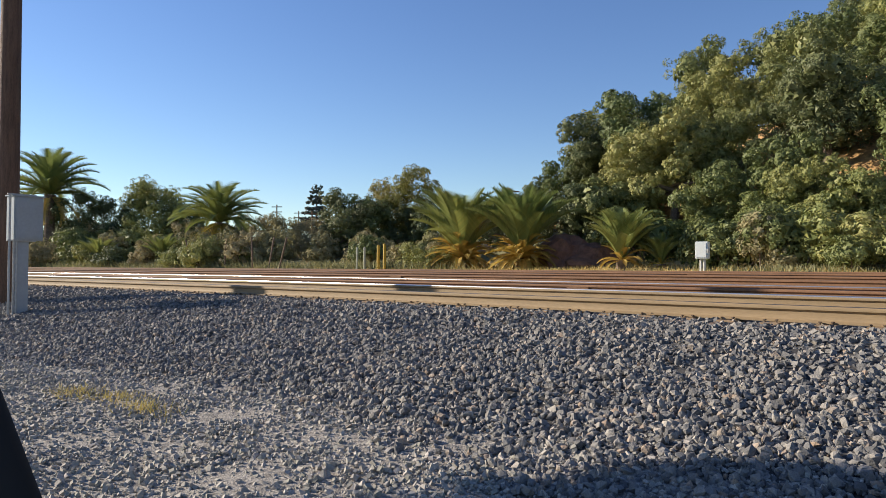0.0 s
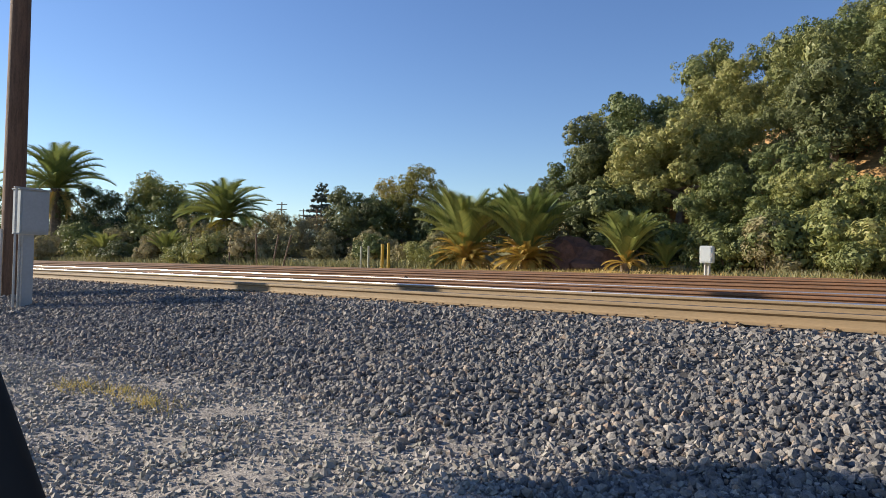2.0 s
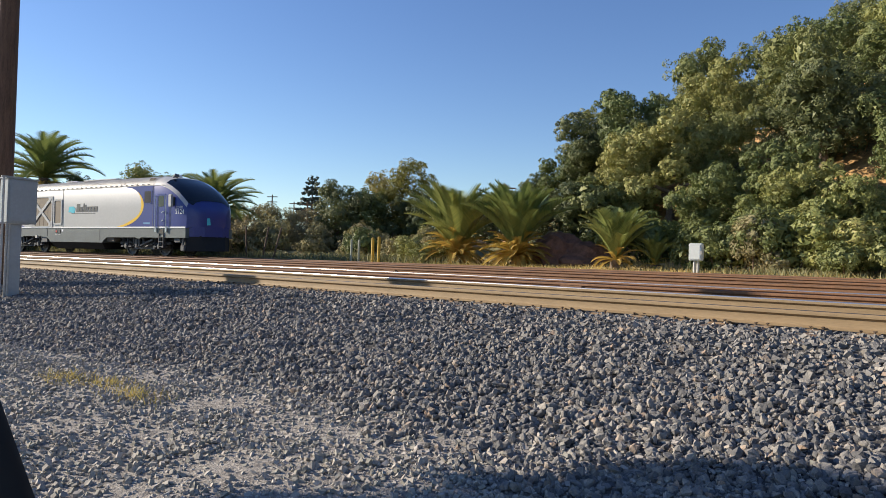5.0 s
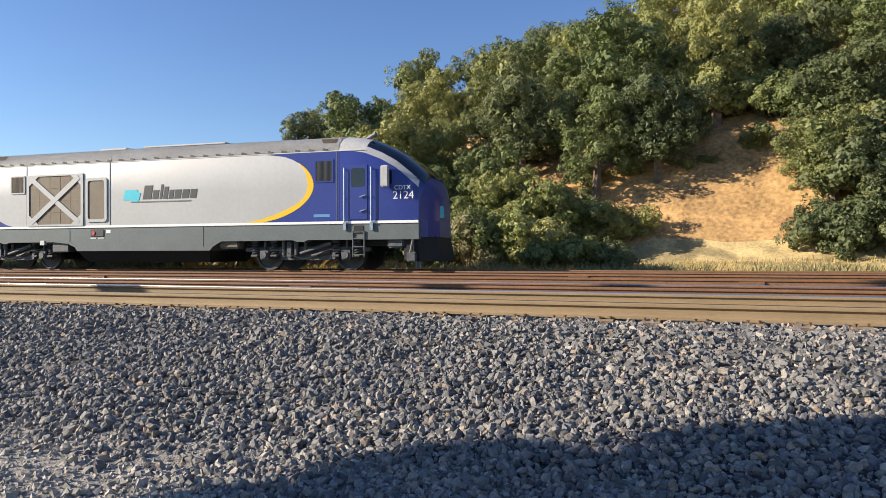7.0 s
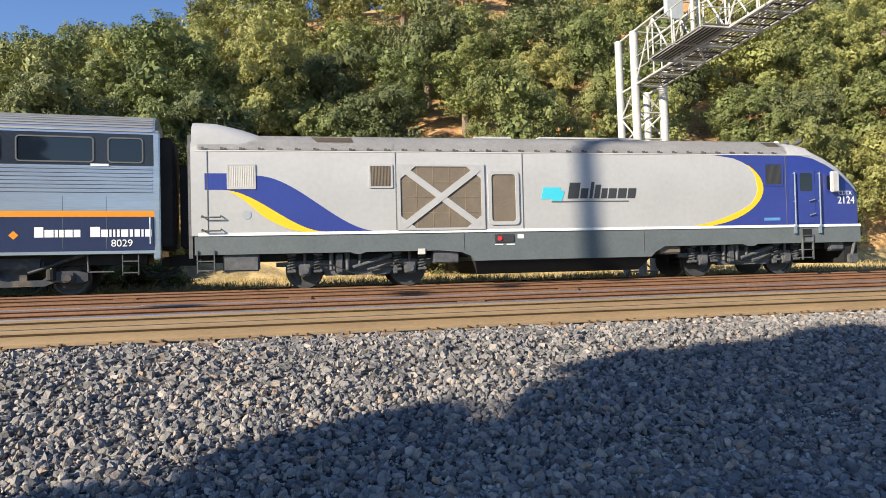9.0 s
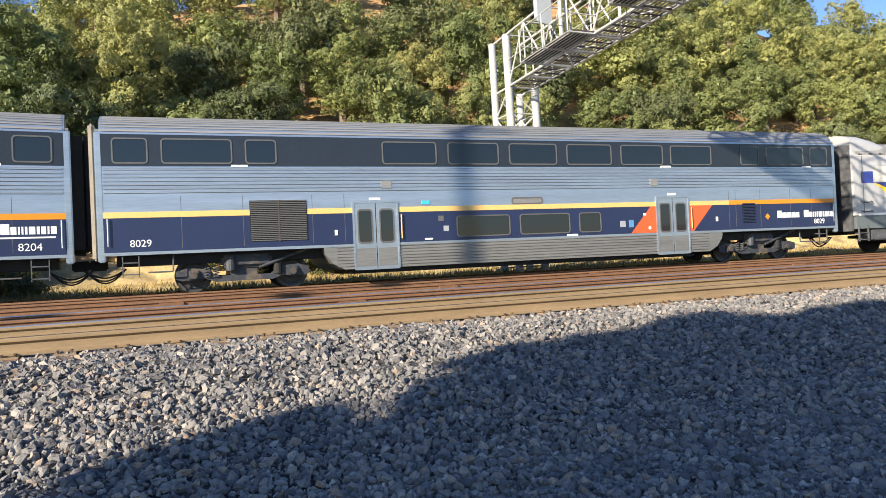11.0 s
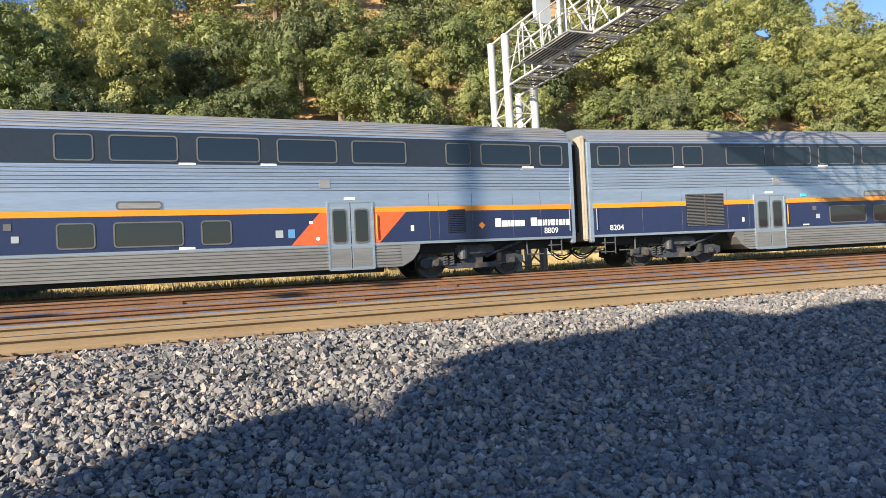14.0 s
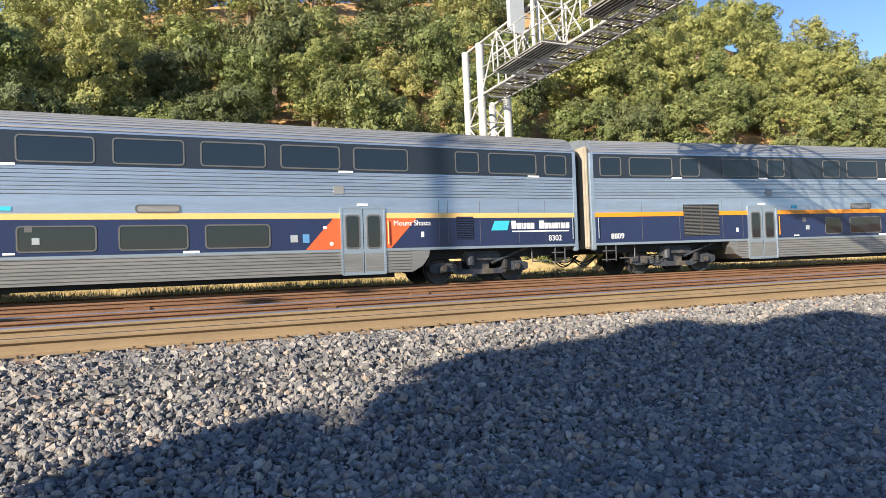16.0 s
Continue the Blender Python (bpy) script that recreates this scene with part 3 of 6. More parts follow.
def plant_flat_land():
    # palms: azimuth, distance out, crown height in degrees, share of trunk, fronds
    for i, (az, n, el, tr, nf, dry, lab) in enumerate([
            (-42.3, 26.2, 6.9, 0.10, 58, 60, "broad green feather palm with yellowing lower fronds"),
            (-37.4, 26.4, 6.9, 0.12, 54, 60, "broad green feather palm with yellowing lower fronds"),
            (-29.6, 25.9, 5.0, 0.14, 40, 14, "low green palm among shrubs"), (-26.6, 27, 2.9, 0.08, 26, 8, "low green palm among shrubs"),
            (-61.4, 29, 6.3, 0.52, 52, 14, "green feather palm on a short trunk"),
            (-73.0, 30, 7.9, 0.62, 50, 8, "tall dark feather palm above the brush"),
            (-69.8, 26.5, 2.4, 0.1, 22, 2, "young palm in the brush"), (-65.5, 26.5, 2.6, 0.1, 22, 2, "young palm in the brush")]):
        d = ring_d(az, n)
        x, y = polar(az, d)
        h = d * math.tan(radians(el)) + EYE - ground_z(x, y)
        th = h * tr
        p = make_palm(50 + i, th, (h - th) * 1.06 if tr < 0.3 else (h - th) * 1.35, nf, lab, dry, 0.034 * h + 0.12)
        p.matrix_basis = pose(x, y, ground_z(x, y), 0, 0, i * 50)
    for i, (az, n, el, wide, m, cnt, lab) in enumerate([
            (-66.0, 32, 6.8, 0.56, "leaf_bright", 4600, "airy yellow-green tree beyond the brush"), (-68.6, 34, 5.4, 0.5, "leaf_dark", 3000, "dark green tree beyond the brush"),
            (-71.3, 32, 5.6, 0.5, "leaf_dark", 3200, "dark green tree behind a palm"), (-75.2, 33, 5.4, 0.5, "leaf_dark", 3000, "dark green tree behind a palm"), (-63.6, 33, 5.2, 0.5, "leaf_bright", 3000, "airy yellow-green tree beyond the brush"),
            (-46.3, 37, 9.0, 0.34, "leaf_autumn", 2400, "thin tree with yellowing autumn leaves"), (-48.2, 37, 7.8, 0.40, "leaf_autumn", 2200, "thin tree with yellowing autumn leaves"),
            (-51.4, 33, 6.3, 0.56, "leaf_dark", 4200, "dense dark green tree"), (-49.8, 34, 6.2, 0.5, "leaf_oak", 3600, "dense green tree behind yellow posts"), (-47.4, 36, 5.6, 0.5, "leaf_dark", 3200, "dark shrub tree behind the palms"),
            (-44.6, 35, 5.4, 0.5, "leaf_dark", 3200, "dark shrub tree behind the palms"), (-40.0, 33.5, 5.0, 0.5, "leaf_dark", 3200, "dark tree behind the palms"), (-39.6, 40, 6.2, 0.46, "leaf_oak", 3000, "green oak at the end of the hill"),
            (-37.8, 42, 6.9, 0.46, "leaf_oak", 3200, "green oak at the end of the hill"), (-35.6, 36, 7.5, 0.45, "leaf_dark", 3600, "dark green oak at the end of the hill"),
            (-33.6, 36, 9.4, 0.44, "leaf_oak", 4000, "green oak on the hill's shoulder"), (-31.4, 36, 12.8, 0.42, "leaf_dark", 4200, "dark oak on the hill's shoulder"),
            (-28.8, 36, 14.4, 0.42, "leaf_oak", 4600, "green oak on the hill's shoulder"), (-31.8, 31, 7.0, 0.5, "leaf_dark", 3800, "dark oak low on the slope"), (-34.6, 31, 6.0, 0.5, "leaf_dark", 3600, "dark oak low on the slope"),
            (-25.8, 33, 12.2, 0.45, "leaf_bright", 4600, "sunlit yellow-green oak low on the slope"), (-22.6, 31.5, 8.2, 0.5, "leaf_oak", 4200, "green oak low on the slope"),
            (-19.2, 29, 6.4, 0.5, "leaf_bright", 4200, "bright leafy shrub tree by the slope"), (-16.0, 29.5, 8.6, 0.5, "leaf_bright", 4000, "bright leafy shrub tree by the slope"), (-13.6, 29.4, 7.2, 0.55, "leaf_bright", 3800, "bright leafy shrub tree by the slope"),
            (-18.2, 31.5, 10.4, 0.4, "leaf_oak", 4200, "green oak low on the slope"), (-11.2, 30.2, 6.4, 0.6, "leaf_oak", 3600, "leafy shrub tree by the bare bank"), (-9.2, 30.6, 5.0, 0.6, "leaf_bright", 3000, "leafy shrub tree by the bare bank"),
            (-56.6, 34, 4.2, 0.6, "leaf_dry", 2600, "grey-brown leafless brush tree"), (-58.6, 34, 4.4, 0.6, "leaf_dry", 2600, "grey-brown leafless brush tree"), (-54.4, 33, 4.0, 0.6, "leaf_dry", 2600, "grey-brown leafless brush tree"),
            # the two broad oaks are dark green, with canopy shade put into that colour
            (22.6, 31.5, 9.6, 0.5, "leaf_bright", 4600, "bright leafy tree at the foot of the bank"), (13.6, 30.4, 7.6, 0.86, "leaf_dark", 9000, "broad oak over the bank with shade-dark leaves"), (18.6, 30.8, 7.4, 0.72, "leaf_dark", 7600, "broad oak over the bank")]):
        d = ring_d(az, n)
        x, y = polar(az, d)
        gz = ground_z(x, y) - 0.2
        h = max(2.5, d * math.tan(radians(el)) + EYE - gz)
        t = make_tree("tree", 80 + i, h, h * wide, M[m], int(cnt * 2.1), 0.0085 * h + 0.032, lab, low=0.14, nl=16)
        t.matrix_basis = pose(x, y, gz, 0, 0, i * 37)
    # a far conifer
    rng = np.random.default_rng(3)
    root = new("conifer_tree")
    bm = rod(bmesh.new(), (0, 0, 0), (0, 0, 15), 0.4, 8, 0.05)
    part("trunk", bm, M["bark"], root)
    lobes = []
    for i in range(9):
        rr = 4.5 * (1 - i / 9.5) ** 0.8
        for j in range(7):
            a = j * 0.9 + i * 0.5 + rng.random() * 0.3
            lobes.append((math.cos(a) * rr * 0.62, math.sin(a) * rr * 0.62, 4.6 + i * 1.2 + rng.normal() * 0.2, rr * 0.42 + 0.15, 0.32))
    v, f = leaf_cloud(rng, lobes, 6000, 0.30, shell=0.5, clumps=6)
    part_mesh("crown", quick_mesh("crown", v, f, M["conifer"]), root)
    x, y = polar(-54.0, 165)
    root.matrix_basis = pose(x, y, ground_z(x, y) + 3.6)
    tagged(root, "tall dark conifer far beyond the brush", "conifer tree")
    # low hills with distant woods, the haze put into their blue colour
    v, f = [], []
    rng = np.random.default_rng(9)
    m = 160
    for i in range(m):
        az = -100 + 80 * i / (m - 1)
        hh = 20 + 8 * noise.noise((az * 0.11, 0, 0)) + 3.0 * noise.noise((az * 0.9, 4, 0)) + 1.2 * noise.noise((az * 3.1, 8, 0))
        for z, dd in ((-6, 560), (hh * 0.8, 600), (hh * 0.95, 640)):
            x, y = polar(az, dd)
            v.append((x, y, EYE + z))
    for i in range(m - 1):
        for j in (0, 1):
            a = i * 3 + j
            f.append((a, a + 1, a + 4, a + 3))
    tagged(new("backdrop", mesh_from("backdrop", v, f, M["haze_hill"])), "hazy blue wooded hills in the distance", "hills", kind="structure")
    # unseen trees added behind the eye to throw shade over the gravel
    for i, (x, y, h, r, low) in enumerate([(-11.95, -4.98, 11.4, 4.1, 0.50), (-12.5, -3.95, 10.9, 3.2, 0.50)]):
        t = make_tree("shade_tree", 140 + i, h, r, M["leaf_oak"], 11500, 0.22, "unseen leafy tree added to shade the gravel", low=low, nl=24)
        t.matrix_basis = pose(x, y, ground_z(x, y) - 0.2, 0, 0, i * 61)


plant_flat_land()


# ---- ballast ----
def stones(count, s0, s1, n0, n1, size0, size1, seed, dens=None, lift=0.3, chipped=False):
    """Broken stones, each a rough block or a chipped lump, strewn over the ground."""
    rng = np.random.default_rng(seed)
    s, n = rng.uniform(s0, s1, count), rng.uniform(n0, n1, count)
    if dens:
        keep = rng.random(count) < dens(s, n)
        s, n = s[keep], n[keep]
    k = len(s)
    th = s / (RC + TRAIN_N)
    x, y = (RC + n) * np.sin(th), (RC + n) * np.cos(th) - RC
    z = np.array([ground_z(a, b) for a, b in zip(x, y)])
    size = size0 + (size1 - size0) * rng.random(k) ** 2.2
    g = (1 + math.sqrt(5)) / 2
    if chipped:
        shape = np.array([(-1, g, 0), (1, g, 0), (-1, -g, 0), (1, -g, 0), (0, -1, g), (0, 1, g), (0, -1, -g), (0, 1, -g), (g, 0, -1), (g, 0, 1), (-g, 0, -1), (-g, 0, 1)], float) * 0.30
        side = np.array([(0, 11, 5), (0, 5, 1), (0, 1, 7), (0, 7, 10), (0, 10, 11), (1, 5, 9), (5, 11, 4), (11, 10, 2), (10, 7, 6), (7, 1, 8), (3, 9, 4), (3, 4, 2), (3, 2, 6), (3, 6, 8), (3, 8, 9), (4, 9, 5), (2, 4, 11), (6, 2, 10), (8, 6, 7), (9, 8, 1)])
    else:
        shape = np.array([(a, b, c) for a in (-1, 1) for b in (-1, 1) for c in (-1, 1)], float) * 0.5
        side = np.array([(0, 1, 3, 2), (4, 6, 7, 5), (0, 4, 5, 1), (2, 3, 7, 6), (0, 2, 6, 4), (1, 5, 7, 3)])
    nv = len(shape)
    v = shape[None] + rng.uniform(-0.17, 0.17, (k, nv, 3))
    v *= (size[:, None] * np.stack([np.ones(k), rng.uniform(0.62, 0.98, k), rng.uniform(0.42, 0.78, k)], 1))[:, None, :]
    q = rng.normal(size=(k, 4))
    q[:, 3] += 0.0
    q /= np.linalg.norm(q, axis=1)[:, None]
    w, a, b, c = q.T
    R = np.stack([np.stack([1 - 2 * (b * b + c * c), 2 * (a * b - w * c), 2 * (a * c + w * b)], 1),
                  np.stack([2 * (a * b + w * c), 1 - 2 * (a * a + c * c), 2 * (b * c - w * a)], 1),
                  np.stack([2 * (a * c - w * b), 2 * (b * c + w * a), 1 - 2 * (a * a + b * b)], 1)], 1)
    v = np.einsum("kij,kvj->kvi", R, v)
    v += np.stack([x, y, z + size * lift * rng.uniform(-0.3, 1.0, k)], 1)[:, None, :]
    f = (side[None] + (np.arange(k) * nv)[:, None, None]).reshape(-1, side.shape[1])
    return v.reshape(-1, 3), f


def build_ballast():
    toe = lambda s: np.interp(s, [-24, -12, -8, -6, -3, -1, 1], [2.4, 3.4, 3.9, 4.1, 3.6, 2.6, 1.6])
    cover = lambda s, n: np.clip((n - toe(s) + 0.5) / 1.0, 0.0, 1) * np.interp(s, [-36, -20, -12, 10, 26], [0.5, 0.75, 1, 1, 0.5])
    near = lambda s, n: (s > -16) & (s < 13) & (n < 6.2)
    v, f = stones(118000, -16, 13, 1.4, 6.2, 0.026, 0.084, 21, cover, 0.4, True)
    tagged(new("ballast_stones", quick_mesh("ballast_stones", v, f, M["stone"])), "dark grey broken ballast stones on the track shoulder", "ballast", kind="stuff")
    v, f = stones(236000, -36, 26, 1.4, 8.31, 0.022, 0.07, 23, lambda s, n: cover(s, n) * ~near(s, n), 0.35)
    tagged(new("ballast_stones", quick_mesh("ballast_stones", v, f, M["stone"])), "grey broken ballast stones along the near rail", "ballast", kind="stuff")
    v, f = stones(92000, -17, 11, 0.9, 4.9, 0.012, 0.042, 22, lambda s, n: np.clip((5.0 - n) / 1.4, 0.1, 1), 0.3)
    tagged(new("gravel", quick_mesh("gravel", v, f, M["pebble"])), "fine pale grey-brown gravel of the parking strip", "gravel", kind="stuff")


build_ballast()


# ---- the train ----
def text_bar(name, x0, x1, z0, z1, y, material, parent, lean=0.0, label=""):
    d = lean * (z1 - z0)
    return part(name, slab(bmesh.new(), [(x0, z0), (x1, z0), (x1 + d, z1), (x0 + d, z1)], y, y + 0.006), material, parent, label)


def loft(sections, closed=True):
    """A skin through rings of points; each ring is a list of (x, y, z)."""
    bm = bmesh.new()
    rings = [[bm.verts.new(p) for p in s] for s in sections]
    k = len(rings[0])
    for a, b in zip(rings, rings[1:]):
        for j in range(k if closed else k - 1):
            bm.faces.new((a[j], a[(j + 1) % k], b[(j + 1) % k], b[j]))
    if closed:
        bm.faces.new(rings[0])
        bm.faces.new(rings[-1][::-1])
    bmesh.ops.recalc_face_normals(bm, faces=bm.faces[:])
    return bm


def wheel_mesh(name, r, axle_y):
    """Two wheels on an axle, turning about y."""
    bm = bmesh.new()
    for sg in (-1, 1):
        y = sg * axle_y
        prof = [(0.09, 0.10), (0.12, 0.02), (0.34 * r / 0.5, 0.0), (r - 0.075, 0.02), (r - 0.07, 0.06), (r, 0.062), (r, -0.055), (r + 0.026, -0.06), (r + 0.026, -0.085), (r - 0.07, -0.085), (0.2, -0.05), (0.09, -0.08)]
        rings = []
        for i in range(28):
            a = 2 * math.pi * i / 28
            rings.append([bm.verts.new((q * math.cos(a), y + sg * w, q * math.sin(a))) for q, w in prof])
        for i in range(28):
            a, b = rings[i], rings[(i + 1) % 28]
            for j in range(len(prof) - 1):
                bm.faces.new((a[j], a[j + 1], b[j + 1], b[j]))
        rod(bm, (0, y + sg * 0.02, 0), (0, y + sg * 0.16, 0), 0.10, 12)
        for i in range(4):
            a = math.pi / 2 * i
            rod(bm, (0.17 * math.cos(a), y + sg * 0.0, 0.17 * math.sin(a)), (0.17 * math.cos(a), y + sg * 0.03, 0.17 * math.sin(a)), 0.022, 6)
    rod(bm, (0, -axle_y, 0), (0, axle_y, 0), 0.085, 10)
    bmesh.ops.recalc_face_normals(bm, faces=bm.faces[:])
    me = bpy.data.meshes.new(name)
    bm.to_mesh(me)
    bm.free()
    me.materials.append(M["steelwheel"])
    return me


def coil(bm, x, y, z0, z1, r, turns=5, wire=0.022):
    n = turns * 10
    prev = None
    for i in range(n + 1):
        a = 2 * math.pi * i / 10
        p = Vector((x + r * math.cos(a), y + r * math.sin(a), z0 + (z1 - z0) * i / n))
        if prev is not None:
            rod(bm, prev, p, wire, 5)
        prev = p
    return bm


TRUCK_WHEELS = []


def loco_truck(loco, cx, face):
    """A locomotive truck: frame, two wheelsets, coil springs, axle boxes, dampers."""
    bm = bmesh.new()
    for y in (-1.02, 1.02):
        slab(bm, [(-2.25, 0.62), (-1.9, 0.60), (-1.0, 0.56), (-0.9, 0.34), (0.9, 0.34), (1.0, 0.56), (1.9, 0.60), (2.25, 0.62), (2.25, 0.74), (1.0, 0.78), (-1.0, 0.78), (-2.25, 0.74)], y - 0.07, y + 0.07)
    box(bm, -0.5, 0.5, -1.0, 1.0, 0.4, 0.75)
    truck = part("truck", bm, M["undergrey"], loco, "grimy dark grey truck frame")
    truck.matrix_basis = pose(cx, 0, 0)
    wm = WHEELS["loco"]
    for wx in (-1.47, 1.47):
        w = part_mesh("wheelset", wm, truck, "worn steel wheels on an axle", pose(wx, 0, 0.51))
        TRUCK_WHEELS.append((w, wx, 0.51))
        bm = bmesh.new()
        box(bm, wx - 0.17, wx + 0.17, -1.24, -1.04, 0.36, 0.68, 0.03)
        rod(bm, (wx, -1.24, 0.51), (wx, -1.29, 0.51), 0.11, 12)
        rod(bm, (wx, -1.14, 0.66), (wx, -1.14, 1.02), 0.04, 8)
        part("axle_box", bm, M["undergrey"], truck)
        for dx in (-0.36, 0.36):
            bm = coil(bmesh.new(), wx + dx, -1.14, 0.52, 0.92, 0.105)
            box(bm, wx + dx - 0.13, wx + dx + 0.13, -1.26, -1.02, 0.44, 0.52, 0.02)
            box(bm, wx + dx - 0.13, wx + dx + 0.13, -1.26, -1.02, 0.92, 0.98, 0.02)
            part("coil_spring", bm, M["undergrey"], truck, "grey coil spring")
    for x0, z0, x1, z1, r in ((-0.15, 0.55, 0.95, 0.88, 0.055), (0.25, 0.48, 0.9, 0.62, 0.04), (-0.75, 0.5, -0.75, 1.02, 0.05), (-0.3, 0.5, -0.3, 1.05, 0.06), (0.05, 0.62, 0.05, 1.05, 0.045)):
        bm = rod(bmesh.new(), (x0, -1.2, z0), (x1, -1.2, z1), r, 10)
        rod(bm, (x0 + (x1 - x0) * 0.45, -1.2, z0 + (z1 - z0) * 0.45), (x1, -1.2, z1), r * 1.35, 10)
        part("damper", bm, M["undergrey"], truck)
    part("bracket", box(bmesh.new(), -0.62, -0.42, -1.28, -1.1, 0.42, 0.95, 0.03), M["undergrey"], truck)
    part("bracket", box(bmesh.new(), 1.0, 1.12, -1.25, -1.1, 0.36, 0.6, 0.02), M["undergrey"], truck)
    bm = bmesh.new()
    pv = None
    for i in range(15):
        a = i / 14
        p = Vector((-1.3 + 2.6 * a, -1.27, 0.62 - 0.16 * math.sin(math.pi * a) ** 2 + 0.08 * math.sin(9 * a)))
        if pv is not None:
            rod(bm, pv, p, 0.016, 5)
        pv = p
    part("hose", bm, M["rubber"], truck)
    return truck


WHEELS = {"loco": wheel_mesh("wheelset", 0.51, 0.80), "coach": wheel_mesh("wheelset", 0.46, 0.80)}
W = 1.52


def build_locomotive():
    loco = new("locomotive")

    def section(x, w, z0, eave, top, flat=0.9):
        r = [(x, -w, z0), (x, -w, (z0 + eave) / 2), (x, -w, eave), (x, -w * 0.93, eave + (top - eave) * 0.42), (x, -w * 0.78, eave + (top - eave) * 0.74), (x, -w * 0.5, eave + (top - eave) * 0.95), (x, 0, top)]
        return r + [(x, -a[1], a[2]) for a in r[-2::-1]]

    body = smooth(part("body", loft([section(x, W, 1.49, 3.77, 4.33) for x in (-6.77, -2, 3, 8, 11.2)]), M["white_paint"], loco, "glossy white body side"), 25)
    # roof skin, in panels
    for x0, x1 in ((-6.6, -1.35), (-1.33, 2.45), (2.47, 8.55), (8.57, 11.18)):
        bm = bmesh.new()
        ys = [(-W * 1.0, 3.80), (-W * 0.935, 4.02), (-W * 0.785, 4.205), (-W * 0.5, 4.315), (0, 4.345), (W * 0.5, 4.315), (W * 0.785, 4.205), (W * 0.935, 4.02), (W, 3.80)]
        a = [bm.verts.new((x0, y - 0.006 * (1 if y < 0 else -1), z)) for y, z in ys]
        b = [bm.verts.new((x1, y - 0.006 * (1 if y < 0 else -1), z)) for y, z in ys]
        for j in range(len(ys) - 1):
            bm.faces.new((a[j], b[j], b[j + 1], a[j + 1]))
        bmesh.ops.solidify(bm, geom=bm.faces[:], thickness=-0.012)
        smooth(part("roof_panel", bm, M["roof_grey"], loco, "light grey curved roof panel"), 30)
    lug = slab(bmesh.new(), [(0, 0), (0.16, 0), (0.16, 0.04), (0.11, 0.04), (0.09, 0.015), (0.07, 0.06), (0.0, 0.06)], -0.03, 0.01)
    lug_mesh = bpy.data.meshes.new("roof_lug")
    lug.to_mesh(lug_mesh)
    lug.free()
    lug_mesh.materials.append(M["undergrey"])
    for i in range(36):
        part_mesh("roof_lug", lug_mesh, loco, "", pose(-6.5 + i * 0.49, -W, 3.80))
    part("eave_strip", box(bmesh.new(), -6.7, 12.0, -W - 0.012, -W, 3.755, 3.785), M["grille_white"], loco)
    # raised fairing at the tail
    bm = loft([section(-6.75, 1.46, 3.7, 4.25, 4.68), section(-6.2, 1.46, 3.7, 4.22, 4.66), section(-5.5, 1.45, 3.7, 4.05, 4.50), section(-4.9, 1.40, 3.7, 3.9, 4.30)])
    smooth(part("tail_fairing", bm, M["white_paint"], loco, "white raised tail fairing"), 30)
    for x0, x1 in ((-3.6, -2.45), (10.45, 11.05)):
        bm = bmesh.new()
        bm.faces.new([bm.verts.new(p) for p in ((x0 + 0.15, -1.417, 4.045), (x1, -1.417, 4.045), (x1 - 0.05, -1.216, 4.208), (x0, -1.216, 4.208))])
        bmesh.ops.solidify(bm, geom=bm.faces[:], thickness=0.012)
        part("roof_grille", bm, M["mesh_grille"], loco, "dark roof intake grille")
    part("roof_vent", box(bmesh.new(), 1.2, 2.4, -0.7, 0.7, 4.3, 4.39, 0.03), M["roof_grey"], loco)
    part("roof_vent", box(bmesh.new(), 3.2, 6.6, -0.8, 0.8, 4.3, 4.38, 0.03), M["roof_grey"], loco)
    # cab and nose
    secs = []
    nose = [(11.18, W, 3.77, 4.33), (11.7, W, 3.74, 4.27), (12.1, W, 3.66, 4.18), (12.6, W - 0.01, 3.46, 3.95), (13.08, W - 0.02, 3.19, 3.68), (13.52, W - 0.05, 2.82, 3.34), (13.80, W - 0.09, 2.56, 3.08)]
    for x, w, eave, top in nose + [(13.92, W - 0.28, 2.46, 2.93), (14.06, W - 0.55, 2.28, 2.66), (14.18, W - 0.85, 2.1, 2.42)]:
        secs.append(section(x, w, 1.49 if x < 13.9 else 1.55, eave, top))
    smooth(part("cab", loft(secs), M["blue"], loco, "deep blue rounded cab"), 35)
    # silver brow above the cab side and the windscreen
    secs2 = []
    for x, w, eave, top in nose[2:]:
        s = section(x, w + 0.006, 1.49, eave, top + 0.006)
        secs2.append(s[2:4])
    smooth(part("brow", loft(secs2, False), M["roof_grey"], loco, "silver-grey brow beside the windscreen"), 30)
    secs3 = []
    for x, w, eave, top in nose[2:] + [(13.92, W - 0.28, 2.46, 2.93)]:
        s = section(x + 0.012, w, 1.49, eave + 0.012, top + 0.014)
        secs3.append(s[3:10])
    smooth(part("windscreen", loft(secs3, False), M["dark_glass"], loco, "dark raked windscreen"), 60)
    secs4 = []
    for x, w, eave, top in nose[:3]:
        s = section(x + 0.01, w + 0.006, 1.49, eave, top + 0.006)
        secs4.append(s[2:11])
    smooth(part("cab_roof", loft(secs4, False), M["roof_grey"], loco, "grey cab roof"), 40)
    for y in (-0.75, -0.5):
        part("headlight", rod(bmesh.new(), (13.86, y, 2.30), (14.03, y, 2.28), 0.09, 12), M["white"], loco, "round pale headlight")
    part("nose_emblem", slab(bmesh.new(), [(0, 0), (0.5, 0.06), (0.45, 0.42), (-0.05, 0.34)], -0.006, 0.006), M["cyan"], loco, "cyan emblem on the nose").matrix_basis = pose(14.03, -0.72, 1.62, 0, 0, 62)
